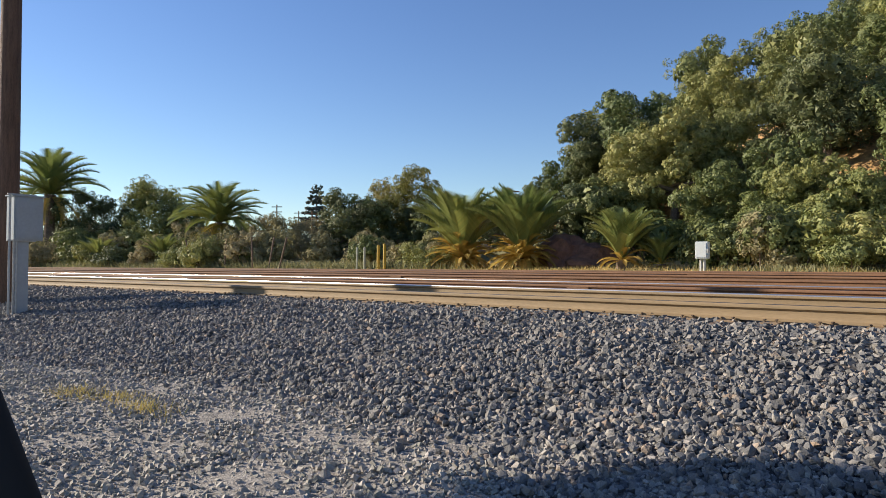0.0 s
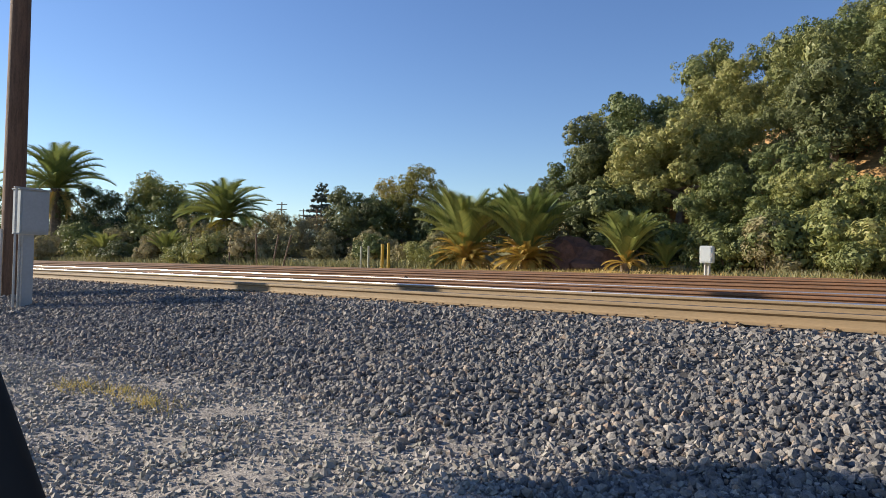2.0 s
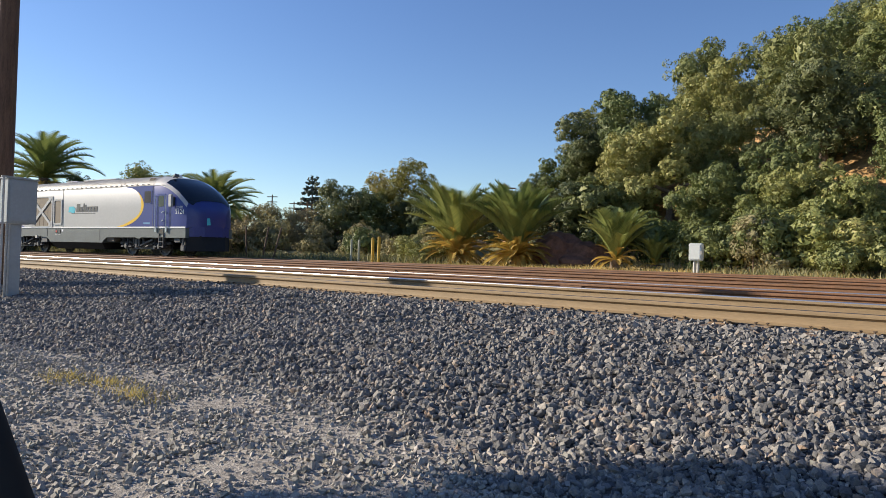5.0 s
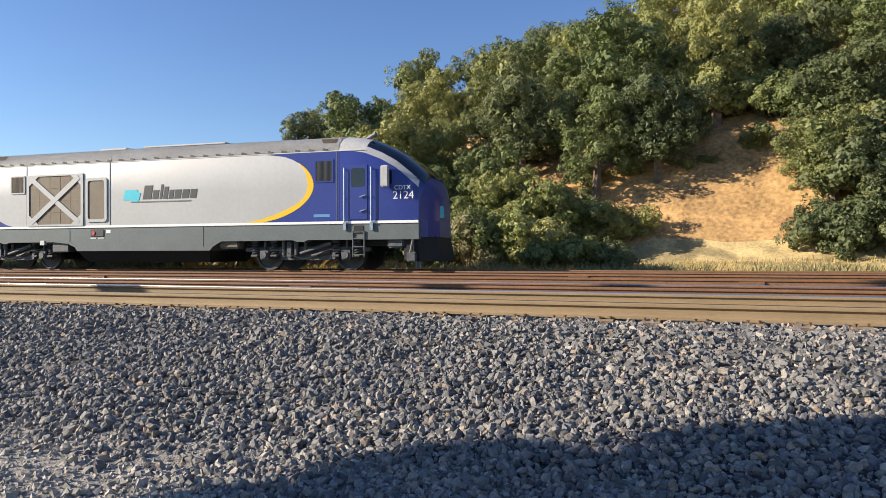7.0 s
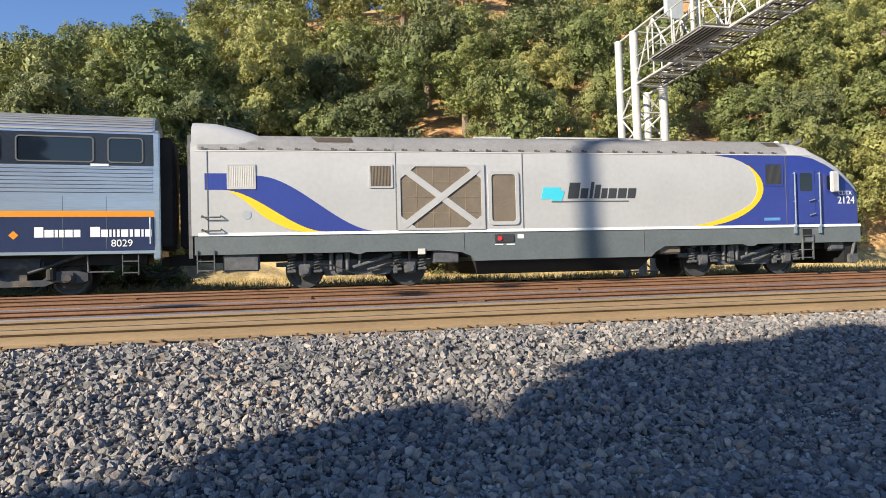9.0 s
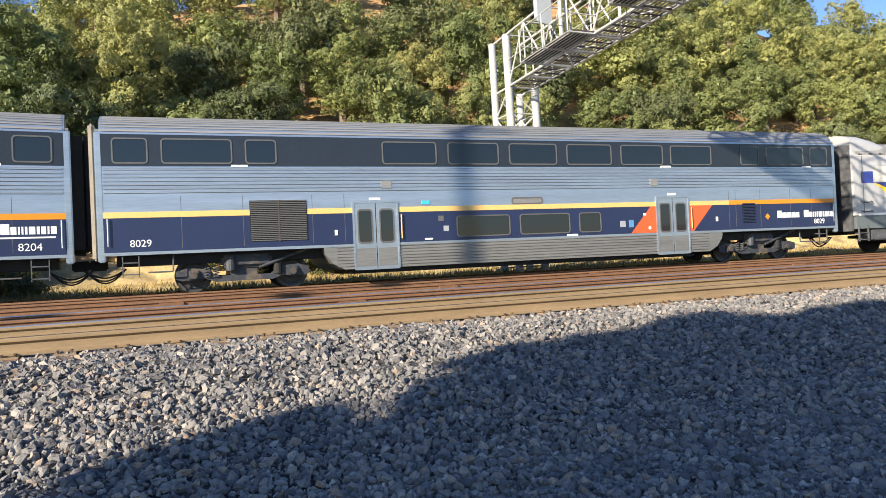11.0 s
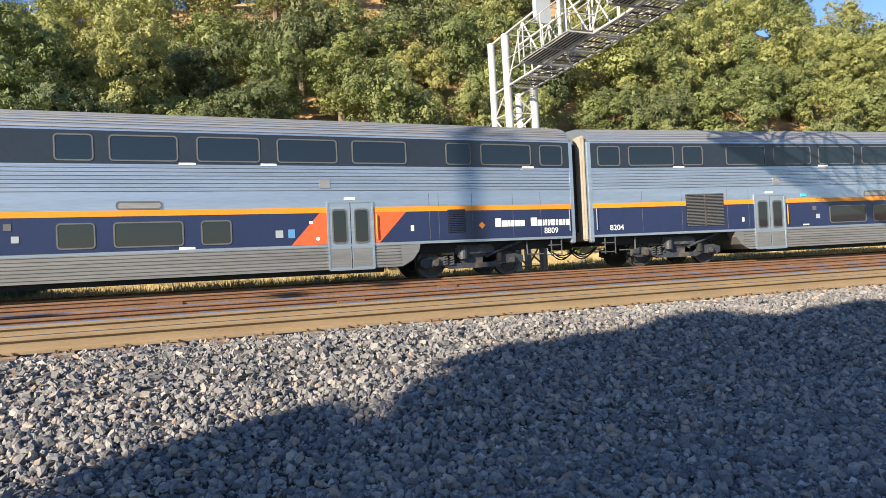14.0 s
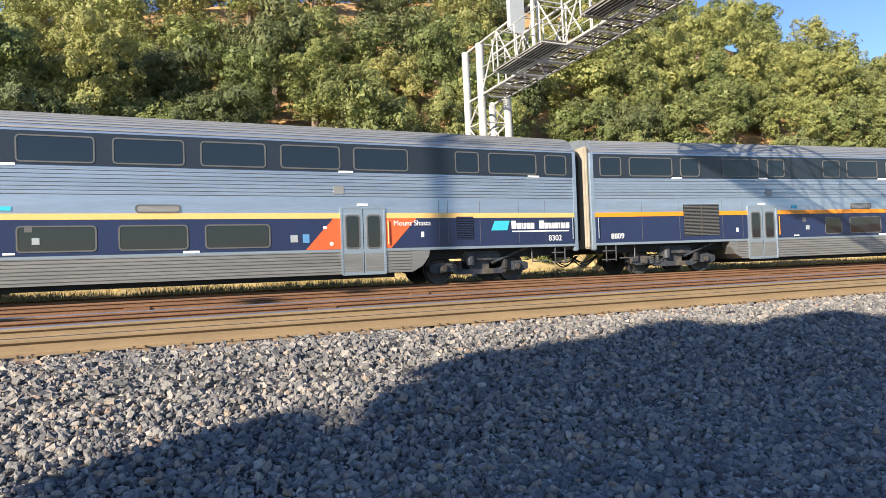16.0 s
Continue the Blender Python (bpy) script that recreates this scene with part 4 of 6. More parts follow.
    for x, y in ((12.2, -0.6), (12.45, -0.9)):
        part("horn", rod(bmesh.new(), (x - 0.5, y, 4.22), (x - 0.25, y, 4.34), 0.05, 8, 0.09), M["undergrey"], loco)
    part("roof_dome", smooth_dome(11.75, -0.3, 4.28, 0.10), M["white"], loco, "small white antenna dome")
    # coloured panels on the side
    y = -W - 0.005
    n = 20
    tip, bot, topx = 10.30, 7.72, 8.5

    def oval(t, grow=0.0):
        """The right-hand rim of the white field, t from 0 (top) to 1 (sill)."""
        z = 3.765 + (1.56 - 3.765) * t
        zc = 2.72
        k = (z - zc) / ((3.765 - zc) * 1.0 if z > zc else (zc - 1.50))
        k = max(-1, min(1, k))
        end = topx if z > zc else bot
        return (end + (tip - end) * math.sqrt(max(0, 1 - abs(k) ** 1.9)) + grow, z)

    arc = [oval(i / n) for i in range(n + 1)]
    part("blue_panel", slab(bmesh.new(), arc + [(11.2, 1.56), (11.2, 3.765)], y, y + 0.02), M["blue"], loco, "deep blue side panel")
    ys_ = y - 0.005
    outer, inner = [], []
    for i in range(3, n + 1):
        px, pz = oval(i / n)
        f = min(1, (i - 3) / 5) * 0.17 + 0.02
        outer.append((px + 0.02, pz))
        inner.append((px - f * (1.0 if i < n - 6 else 1.0 + (i - n + 6) * 0.38), pz))
    part("yellow_rim", slab(bmesh.new(), outer + inner[::-1], ys_, ys_ + 0.012), M["yellow"], loco, "curved yellow stripe")
    top_c, bot_c, yel = [], [], []
    for i in range(21):
        t = i / 20
        e = t * t * (3 - 2 * t)
        top_c.append((-5.1 + 3.3 * t, 3.10 - 1.55 * e))
        bot_c.append((-6.0 + 2.75 * t, 2.72 - 1.16 * e))
        yel.append((-6.0 + 2.75 * t - 0.52 * min(1.0, t * 1.7), 2.72 - 1.16 * e - 0.02 * (1 - t)))
    part("blue_wave", slab(bmesh.new(), [(-6.42, 3.16), (-5.1, 3.16)] + top_c + bot_c[::-1] + [(-6.42, 2.72)], y, y + 0.02), M["blue"], loco, "blue wave stripe")
    part("yellow_wave", slab(bmesh.new(), bot_c[2:] + yel[2:][::-1], ys_, ys_ + 0.012), M["yellow"], loco, "yellow wave stripe")
    part("sill_stripe", box(bmesh.new(), -6.6, 13.82, -W - 0.008, -W + 0.01, 1.48, 1.56), M["white"], loco, "white sill stripe")
    # panel seams
    for x in (-6.35, -1.3, 2.42, 11.12):
        part("seam", box(bmesh.new(), x - 0.008, x + 0.008, -W - 0.013, -W + 0.004, 1.57, 3.76), M["gasket"], loco)
    # grilles
    for x0, x1, z0, z1, mt in ((-5.8, -5.15, 2.78, 3.36, "grille_white"), (-2.0, -1.43, 2.80, 3.37, "mesh_grille"), (10.40, 10.97, 2.84, 3.46, "inkgrey")):
        g = part("side_grille", box(bmesh.new(), x0, x1, y - 0.012, y + 0.02, z0, z1), M[mt], loco, "slatted side grille")
        bm = ring(bmesh.new(), rrect(x0 - 0.05, x1 + 0.05, z0 - 0.05, z1 + 0.05, 0.02, 1), rrect(x0, x1, z0, z1, 0.01, 1), y - 0.02, y)
        part("grille_frame", bm, M["white_paint"] if x0 < 5 else M["blue"], g)
        bm = bmesh.new()
        for i in range(14):
            xx = x0 + (x1 - x0) * (i + 0.5) / 14
            box(bm, xx - 0.008, xx + 0.008, y - 0.020, y - 0.008, z0 + 0.01, z1 - 0.01)
        part("slats", bm, M[mt], g)
    # the big cross-braced radiator grille and its neighbour
    gx0, gx1, gz0, gz1 = -1.17, 1.17, 1.62, 3.36
    g = part("radiator_grille", box(bmesh.new(), gx0, gx1, y - 0.004, y + 0.02, gz0, gz1), M["mesh_grille"], loco, "brown wire mesh radiator grille")
    bm = bmesh.new()
    for i in range(1, 5):
        xx = gx0 + (gx1 - gx0) * i / 5
        box(bm, xx - 0.006, xx + 0.006, y - 0.010, y - 0.002, gz0, gz1)
    for i in range(1, 4):
        zz = gz0 + (gz1 - gz0) * i / 4
        box(bm, gx0, gx1, y - 0.012, y - 0.002, zz - 0.006, zz + 0.006)
    part("mesh_bars", bm, M["tie_plate"], g)
    bm = ring(bmesh.new(), [(gx0 - 0.1, gz0 - 0.06), (gx1 + 0.1, gz0 - 0.06), (gx1 + 0.1, gz1 + 0.06), (gx0 - 0.1, gz1 + 0.06)], [(gx0, gz0), (gx1, gz0), (gx1, gz1), (gx0, gz1)], y - 0.03, y)
    part("grille_frame", bm, M["white_paint"], g, "white grille frame")
    cx, cz = 0, (gz0 + gz1) / 2
    for sg in (-1, 1):
        d = Vector((gx1 - gx0, 0, sg * (gz1 - gz0))).normalized()
        nrm = Vector((-d.z, 0, d.x)) * 0.092
        a, b = Vector((gx0, 0, cz - sg * (gz1 - gz0) / 2)), Vector((gx1, 0, cz + sg * (gz1 - gz0) / 2))
        a, b = a.lerp(b, 0.035), b.lerp(a, 0.035)
        pts = [a + nrm, b + nrm, b - nrm, a - nrm]
        part("cross_brace", slab(bmesh.new(), [(p.x, p.z) for p in pts], y - 0.035 - 0.003 * sg, y), M["white_paint"], g, "white diagonal brace")
    for qx, qz in ((gx0, gz0), (gx1, gz0), (gx1, gz1), (gx0, gz1)):
        sx, sz = (1 if qx < 0 else -1), (1 if qz < cz else -1)
        bm = slab(bmesh.new(), [(qx - sx * 0.02, qz - sz * 0.02), (qx + sx * 0.46, qz - sz * 0.02), (qx - sx * 0.02, qz + sz * 0.36)], y - 0.028, y)
        part("corner_gusset", bm, M["white_paint"], g)
    g = part("side_window_grille", slab(bmesh.new(), rrect(1.48, 2.2, 1.78, 3.14, 0.09), y - 0.004, y + 0.02), M["mesh_grille"], loco, "brown mesh grille with rounded corners")
    part("grille_frame", ring(bmesh.new(), rrect(1.38, 2.3, 1.68, 3.24, 0.12), rrect(1.48, 2.2, 1.78, 3.14, 0.09), y - 0.03, y), M["white_paint"], g)
    # emblem and lettering shapes
    part("emblem", slab(bmesh.new(), [(2.98, 2.42), (3.30, 2.42), (3.34, 2.36), (3.62, 2.36), (3.72, 2.66), (3.60, 2.66), (3.58, 2.76), (3.06, 2.76)], y - 0.004, y + 0.01), M["cyan"], loco, "cyan company emblem")
    for i, (a, b, z1) in enumerate(((3.80, 4.14, 2.90), (4.19, 4.42, 2.73), (4.48, 4.58, 2.92), (4.63, 4.80, 2.84), (4.85, 5.03, 2.73), (5.08, 5.33, 2.73), (5.38, 5.65, 2.73), (5.70, 5.95, 2.73))):
        text_bar("wordmark_bar", a, b, 2.43, z1, y - 0.004, M["inkgrey"], loco, 0.18, "dark slanted company wordmark")
    text_bar("small_print", 3.3, 5.75, 2.32, 2.36, y - 0.004, M["gasket"], loco)
    text_bar("maker_mark", 10.32, 10.88, 1.70, 1.79, y - 0.006, M["signblue"], loco, 0, "small blue maker mark")
    words("reporting_mark", "CDTX", 0.19, 0.08, 2.50, 0, M["white"], loco, "white reporting mark").matrix_basis = pose(12.96, -W + 0.003, 0, 0, 0, 3.0)
    words("road_number", "2124", 0.34, 0.03, 2.22, 0, M["white"], loco, "white road number 2124").matrix_basis = pose(12.96, -W + 0.003, 0, 0, 0, 3.0)
    # cab door, handrails, windows
    door = part("cab_door", box(bmesh.new(), 11.52, 12.16, y - 0.012, y + 0.02, 1.60, 3.30, 0.01), M["blue"], loco, "blue cab door")
    part("door_window", slab(bmesh.new(), rrect(11.62, 12.06, 2.62, 3.20, 0.06), y - 0.018, y), M["dark_glass"], door)
    for z in (2.30, 1.85):
        part("door_handle", rod(bmesh.new(), (11.92, y - 0.05, z), (12.12, y - 0.05, z + 0.06), 0.02, 6), M["stainless"], door, "steel door handle")
    for x in (11.40, 12.30):
        bm = rod(bmesh.new(), (x, y - 0.06, 1.52), (x, y - 0.06, 3.22), 0.022, 8)
        for z in (1.56, 2.3, 3.18):
            rod(bm, (x, y - 0.06, z), (x, y + 0.02, z), 0.018, 6)
        box(bm, x - 0.05, x + 0.05, y - 0.04, y, 1.28, 1.52)
        part("handrail", bm, M["stainless"], loco, "steel grab rail")
    part("cab_window", slab(bmesh.new(), rrect(12.62, 12.96, 2.66, 3.12, 0.08), -W + 0.004, -W + 0.08), M["dark_glass"], loco, "dark cab side window")
    part("mirror", box(bmesh.new(), 12.66, 12.92, -W - 0.20, -W - 0.06, 2.58, 3.24, 0.03), M["roof_grey"], loco, "folding rear-view mirror")
    # skirt, tank, underframe
    out = [(-6.7, 1.49), (-6.7, 0.98), (-2.6, 0.98), (-2.45, 0.93), (-2.3, 0.93), (-2.15, 0.98), (-0.1, 0.98), (0.55, 0.92), (0.85, 0.80), (0.95, 0.66), (6.45, 0.66), (6.6, 0.80), (6.9, 0.96), (9.55, 0.98), (9.72, 0.92), (9.95, 0.92), (10.1, 0.98), (13.82, 0.98), (13.82, 1.49)]
    part("skirt", slab(bmesh.new(), out, -W + 0.02, W - 0.02), M["skirt"], loco, "slate grey lower side")
    part("skirt_seam", box(bmesh.new(), 0.62, 0.64, -W + 0.01, -W + 0.03, 1.0, 1.49), M["gasket"], loco)
    part("skirt_seam", box(bmesh.new(), 6.2, 6.22, -W + 0.01, -W + 0.03, 0.8, 1.49), M["gasket"], loco)
    part("tank_belly", loft([[(0.95, -1.49, 0.67), (6.45, -1.49, 0.67), (6.45, 1.49, 0.67), (0.95, 1.49, 0.67)], [(1.1, -1.12, 0.27), (6.2, -1.12, 0.27), (6.2, 1.12, 0.27), (1.1, 1.12, 0.27)]]), M["black"], loco, "black lower fuel tank")
    part("underframe", box(bmesh.new(), -6.6, 13.5, -1.0, 1.0, 0.78, 1.1), M["black"], loco, "black underframe")
    part("battery_box", box(bmesh.new(), -6.0, -5.05, -W + 0.1, -0.9, 0.52, 1.0, 0.04), M["undergrey"], loco, "grey equipment box with small lights")
    part("marker_panel", box(bmesh.new(), 1.55, 2.15, -W + 0.0, -W + 0.05, 1.16, 1.42, 0.02), M["inkgrey"], loco, "recessed dark connector panel")
    part("fuel_cap", rod(bmesh.new(), (1.7, -W - 0.02, 1.29), (1.7, -W + 0.05, 1.29), 0.07, 10), M["red"], loco, "red fuel cap")
    for a, b in ((1.55, 1.8), (1.9, 2.15)):
        text_bar("warning_label", a, b, 1.10, 1.13, -W + 0.012, M["white"], loco)
    text_bar("warning_label", 2.24, 2.42, 1.28, 1.40, -W + 0.012, M["white"], loco)
    part("filler", box(bmesh.new(), 6.75, 7.5, -W + 0.12, -1.0, 0.72, 0.98, 0.05), M["mesh_grille"], loco, "pale brown filter housing")
    part("louvre_box", box(bmesh.new(), -0.70, -0.50, -W - 0.005, -W + 0.1, 0.88, 1.04), M["grille_white"], loco, "small white louvre box")
    part("equipment_box", box(bmesh.new(), -0.25, 0.5, -W + 0.1, -1.0, 0.62, 0.98, 0.03), M["undergrey"], loco)
    bm = bmesh.new()
    for z in (0.5, 0.75, 1.0, 1.2):
        box(bm, 11.67, 12.03, -W - 0.02, -W + 0.2, z, z + 0.03)
    for x in (11.65, 12.03):
        box(bm, x, x + 0.03, -W - 0.02, -W + 0.05, 0.45, 1.25)
    part("cab_steps", bm, M["undergrey"], loco, "dark steel cab steps")
    # flat black plate on the skirt, drawn for the shade inside a step opening
    part("step_recess", box(bmesh.new(), 11.69, 12.01, -W + 0.005, -W + 0.03, 1.16, 1.42), M["black"], loco)
    bm = bmesh.new()
    for z in (0.55, 0.8):
        box(bm, -6.65, -6.2, -W - 0.02, -W + 0.2, z, z + 0.03)
    box(bm, -6.65, -6.62, -W - 0.02, -W + 0.05, 0.5, 1.1)
    box(bm, -6.22, -6.19, -W - 0.02, -W + 0.05, 0.5, 1.1)
    part("rear_steps", bm, M["undergrey"], loco)
    for z in (1.62, 1.98):
        bm = bmesh.new()
        for x in (-6.5, -6.02):
            rod(bm, (x, y - 0.09, z), (x, y, z + 0.05), 0.018, 6)
        rod(bm, (-6.5, y - 0.09, z), (-6.02, y - 0.09, z), 0.02, 6)
        part("grab_iron", bm, M["undergrey"], loco)
    part("seal", rod(bmesh.new(), (-5.35, y - 0.004, 2.04), (-5.35, y + 0.01, 2.04), 0.12, 16), M["boxgrey"], loco, "round blue and red seal")
    bm = loft([[(13.3, -1.35, 0.34), (13.3, 1.35, 0.34), (13.3, 1.35, 1.0), (13.3, -1.35, 1.0)], [(13.8, -1.35, 0.30), (13.8, 1.35, 0.30), (13.75, 1.4, 1.05), (13.75, -1.4, 1.05)], [(14.35, -0.6, 0.30), (14.35, 0.6, 0.30), (14.15, 0.8, 1.1), (14.15, -0.8, 1.1)]])
    part("pilot", bm, M["black"], loco, "black plough-shaped pilot")
    bm = loft([[(13.6, -1.42, 1.05), (13.6, 1.42, 1.05), (13.6, 1.42, 1.5), (13.6, -1.42, 1.5)], [(14.0, -1.15, 1.05), (14.0, 1.15, 1.05), (14.0, 1.15, 1.56), (14.0, -1.15, 1.56)], [(14.22, -0.6, 1.05), (14.22, 0.6, 1.05), (14.2, 0.6, 1.58), (14.2, -0.6, 1.58)]])
    part("nose_bumper", bm, M["blue"], loco, "dark blue lower nose")
    bm = rod(bmesh.new(), (13.5, -1.42, 0.42), (13.66, -1.45, 1.1), 0.05, 8)
    box(bm, 13.42, 13.72, -1.5, -1.3, 0.3, 0.6, 0.03)
    part("pilot_steps", bm, M["undergrey"], loco)
    part("nose_box", box(bmesh.new(), 12.75, 13.3, -W + 0.12, -1.1, 0.72, 1.02, 0.05), M["undergrey"], loco, "grey sanding box")
    # tail end
    part("tail_wall", box(bmesh.new(), -6.86, -6.76, -1.4, 1.4, 0.9, 4.2), M["undergrey"], loco, "dark rear wall")
    part("tail_diaphragm", box(bmesh.new(), -7.2, -6.86, -0.55, 0.55, 1.2, 3.5, 0.05), M["rubber"], loco, "black rubber diaphragm")
    part("coupler", box(bmesh.new(), -7.5, -6.8, -0.15, 0.15, 0.72, 1.02, 0.04), M["black"], loco)
    for cx in (-2.37, 9.82):
        loco_truck(loco, cx, -1)
    return tagged(loco, "white and blue diesel passenger locomotive with a yellow curved stripe", "locomotive")


def smooth_dome(x, y, z, r):
    bm = bmesh.new()
    bmesh.ops.create_uvsphere(bm, u_segments=12, v_segments=8, radius=r, matrix=Matrix.Translation((x, y, z + r * 0.5)))
    rod(bm, (x, y, z - 0.05), (x, y, z + r * 0.6), r, 12)
    return bm


# ---- passenger cars ----
COACH_L = 24.8
STRETCH = 1.012        # the cars are built a little short and drawn out to 25.1 m
CW = 1.53


def coach_truck(coach, cx):
    bm = bmesh.new()
    for y in (-1.08, 1.08):
        slab(bm, [(-1.75, 0.38), (-1.60, 0.32), (-1.0, 0.36), (-0.75, 0.26), (0.75, 0.26), (1.0, 0.36), (1.60, 0.32), (1.75, 0.38), (1.75, 0.58), (1.45, 0.66), (0.95, 0.62), (0.7, 0.42), (-0.7, 0.42), (-0.95, 0.62), (-1.45, 0.66), (-1.75, 0.58)], y - 0.09, y + 0.09)
    box(bm, -0.35, 0.35, -1.1, 1.1, 0.4, 0.7)
    truck = part("truck", bm, M["coachtruck"], coach, "dark cast steel truck frame")
    truck.matrix_basis = pose(cx, 0, 0)
    for wx in (-1.3, 1.3):
        w = part_mesh("wheelset", WHEELS["coach"], truck, "worn steel wheels on an axle", pose(wx, 0, 0.46))
        TRUCK_WHEELS.append((w, wx, 0.46))
        bm = box(bmesh.new(), wx - 0.16, wx + 0.16, -1.24, -1.1, 0.34, 0.6, 0.04)
        part("axle_box", bm, M["coachtruck"], truck)
        bm = rod(bmesh.new(), (wx, -1.24, 0.46), (wx, -1.29, 0.46), 0.09, 12)
        part("bearing_cap", bm, M["deck"], truck, "rusty bearing cap")
    bm = rod(bmesh.new(), (-0.35, -1.18, 0.55), (-0.35, -1.18, 0.95), 0.13, 12)
    box(bm, -0.6, 0.75, -1.22, -0.95, 0.62, 0.98, 0.08)
    part("bolster", bm, M["coachtruck"], truck)
    part("damper", rod(bmesh.new(), (0.4, -1.2, 0.6), (1.75, -1.25, 1.08), 0.045, 8), M["coachtruck"], truck)
    part("air_spring", rod(bmesh.new(), (0.9, -1.15, 0.42), (0.9, -1.15, 0.7), 0.12, 12), M["rubber"], truck)
    for dx in (-0.1, 0.12):
        part("coil_spring", coil(bmesh.new(), -0.85 + dx, -1.16, 0.36, 0.66, 0.07, 4, 0.018), M["undergrey"], truck)
    return truck


def build_coach(spec):
    c = new("passenger_car")
    L, y = COACH_L, -CW

    def ring_at(x, z0, w=CW):
        half = [(-w, z0), (-w, 4.20), (-w * 0.985, 4.34), (-w * 0.93, 4.49), (-w * 0.82, 4.62), (-w * 0.62, 4.74), (-w * 0.35, 4.81), (0, 4.83)]
        return [(x, a, b) for a, b in half] + [(x, -a, b) for a, b in half[-2::-1]]

    smooth(part("body", loft([ring_at(0.03, 1.06), ring_at(L / 2, 1.06), ring_at(L - 0.03, 1.06)]), M["stainless"], c, "brushed stainless steel car body"), 30)
    # lower side between the trucks, with rounded arch corners
    lo = [(5.55, 1.16), (5.62, 0.86), (5.82, 0.60), (6.15, 0.42), (L - 5.9, 0.42), (L - 5.57, 0.60), (L - 5.37, 0.86), (L - 5.30, 1.16)]
    part("lower_body", slab(bmesh.new(), lo, -CW, CW), M["stainless_low"], c, "grimy stainless lower side")
    part("belly", box(bmesh.new(), 6.4, L - 6.4, -1.3, 1.3, 0.28, 0.42), M["black"], c, "black underfloor")
    part("underframe", box(bmesh.new(), 0.3, L - 0.3, -1.1, 1.1, 0.78, 1.05), M["black"], c, "black underframe")

    def ribs(name, x0, x1, z0, z1, pitch, mt, skip=()):
        n = max(1, int((z1 - z0) / pitch))
        spans, cur = [], x0
        for a, b in sorted(skip):
            if a > cur:
                spans.append((cur, a))
            cur = max(cur, b)
        if cur < x1:
            spans.append((cur, x1))
        for i in range(n):
            z = z0 + (i + 0.5) * (z1 - z0) / n
            for a, b in spans:
                bm = bmesh.new()
                slab_x = [bm.verts.new((xx, yy, zz)) for xx in (a, b) for yy, zz in ((y, z - pitch * 0.36), (y - 0.016, z - pitch * 0.14), (y - 0.016, z + pitch * 0.14), (y, z + pitch * 0.36))]
                for k in range(3):
                    bm.faces.new((slab_x[k], slab_x[k + 4], slab_x[k + 5], slab_x[k + 1]))
                bmesh.ops.recalc_face_normals(bm, faces=bm.faces[:])
                part(name, bm, mt, c)

    doors = [(6.47, 7.72), (16.77, 18.02)]
    ribs("side_rib", 0.1, L - 0.1, 2.62, 3.32, 0.088, M["stainless"])
    ribs("lower_rib", 5.95, L - 5.95, 0.47, 1.10, 0.088, M["stainless_low"], [(a - 0.06, b + 0.06) for a, b in doors])
    prof = [(-CW * 1.0, 4.22), (-CW * 0.985, 4.34), (-CW * 0.93, 4.49), (-CW * 0.82, 4.62), (-CW * 0.62, 4.74)]
    for k in range(4):
        (a, za), (b, zb) = prof[k], prof[k + 1]
        for j in range(2 if k else 1):
            t0, t1 = (j + 0.2) / (2 if k else 1), (j + 0.62) / (2 if k else 1)
            p0, p1 = (a + (b - a) * t0, za + (zb - za) * t0), (a + (b - a) * t1, za + (zb - za) * t1)
            nx, nz = -(zb - za), (b - a)
            ln = math.hypot(nx, nz)
            nx, nz = nx / ln * 0.016, nz / ln * 0.016
            bm = bmesh.new()
            vs = [bm.verts.new((x, q[0] + o * nx, q[1] + o * nz)) for x in (0.08, L - 0.08) for q, o in ((p0, 0), (p0, 1), (p1, 1), (p1, 0))]
            for i in range(3):
                bm.faces.new((vs[i], vs[i + 4], vs[i + 5], vs[i + 1]))
            bmesh.ops.recalc_face_normals(bm, faces=bm.faces[:])
            part("roof_rib", bm, M["roof_steel"], c)
    part("window_band", box(bmesh.new(), 0.06, L - 0.06, y - 0.006, y + 0.01, 3.35, 4.18), M["band"], c, "blue-black upper window band")
    part("navy_panel", box(bmesh.new(), 0.06, L - 0.06, y - 0.006, y + 0.01, 1.14, 2.02), M["navy"], c, "navy blue lower band")
    cut = spec.get("stripe_cut", 0)
    part("stripe", box(bmesh.new(), 0.06, L - cut if cut else L - 0.06, y - 0.010, y + 0.01, 2.02, 2.17), M[spec["stripe"]], c, spec["stripe_label"])
    if cut:
        part("stripe", box(bmesh.new(), L - cut, L - 0.06, y - 0.010, y + 0.01, 2.02, 2.17), M["orange"], c, "orange stripe")
    part("sill_rail", box(bmesh.new(), 0.04, L - 0.04, y - 0.014, y + 0.01, 1.06, 1.13), M["stainless"], c)

    def window(x0, x1, z0, z1, up):
        g = part("window", slab(bmesh.new(), rrect(x0, x1, z0, z1, 0.07), y - 0.008, y + 0.01), M["dark_glass"], c, "dark tinted window")
        part("window_frame", ring(bmesh.new(), rrect(x0 - 0.035, x1 + 0.035, z0 - 0.035, z1 + 0.035, 0.10), rrect(x0, x1, z0, z1, 0.07), y - 0.022, y), M["gasket"], g)
        return g

    for x0, x1 in spec["upper"]:
        window(x0, x1, 3.45, 4.05, True)
    for x in spec["plates"]:
        part("sill_plate", box(bmesh.new(), x, x + 0.42, y - 0.016, y, 3.33, 3.39), M["white"], c, "small white plate under the window")
    for x0, x1 in spec["lower"]:
        window(x0, x1, 1.26, 1.84, False)
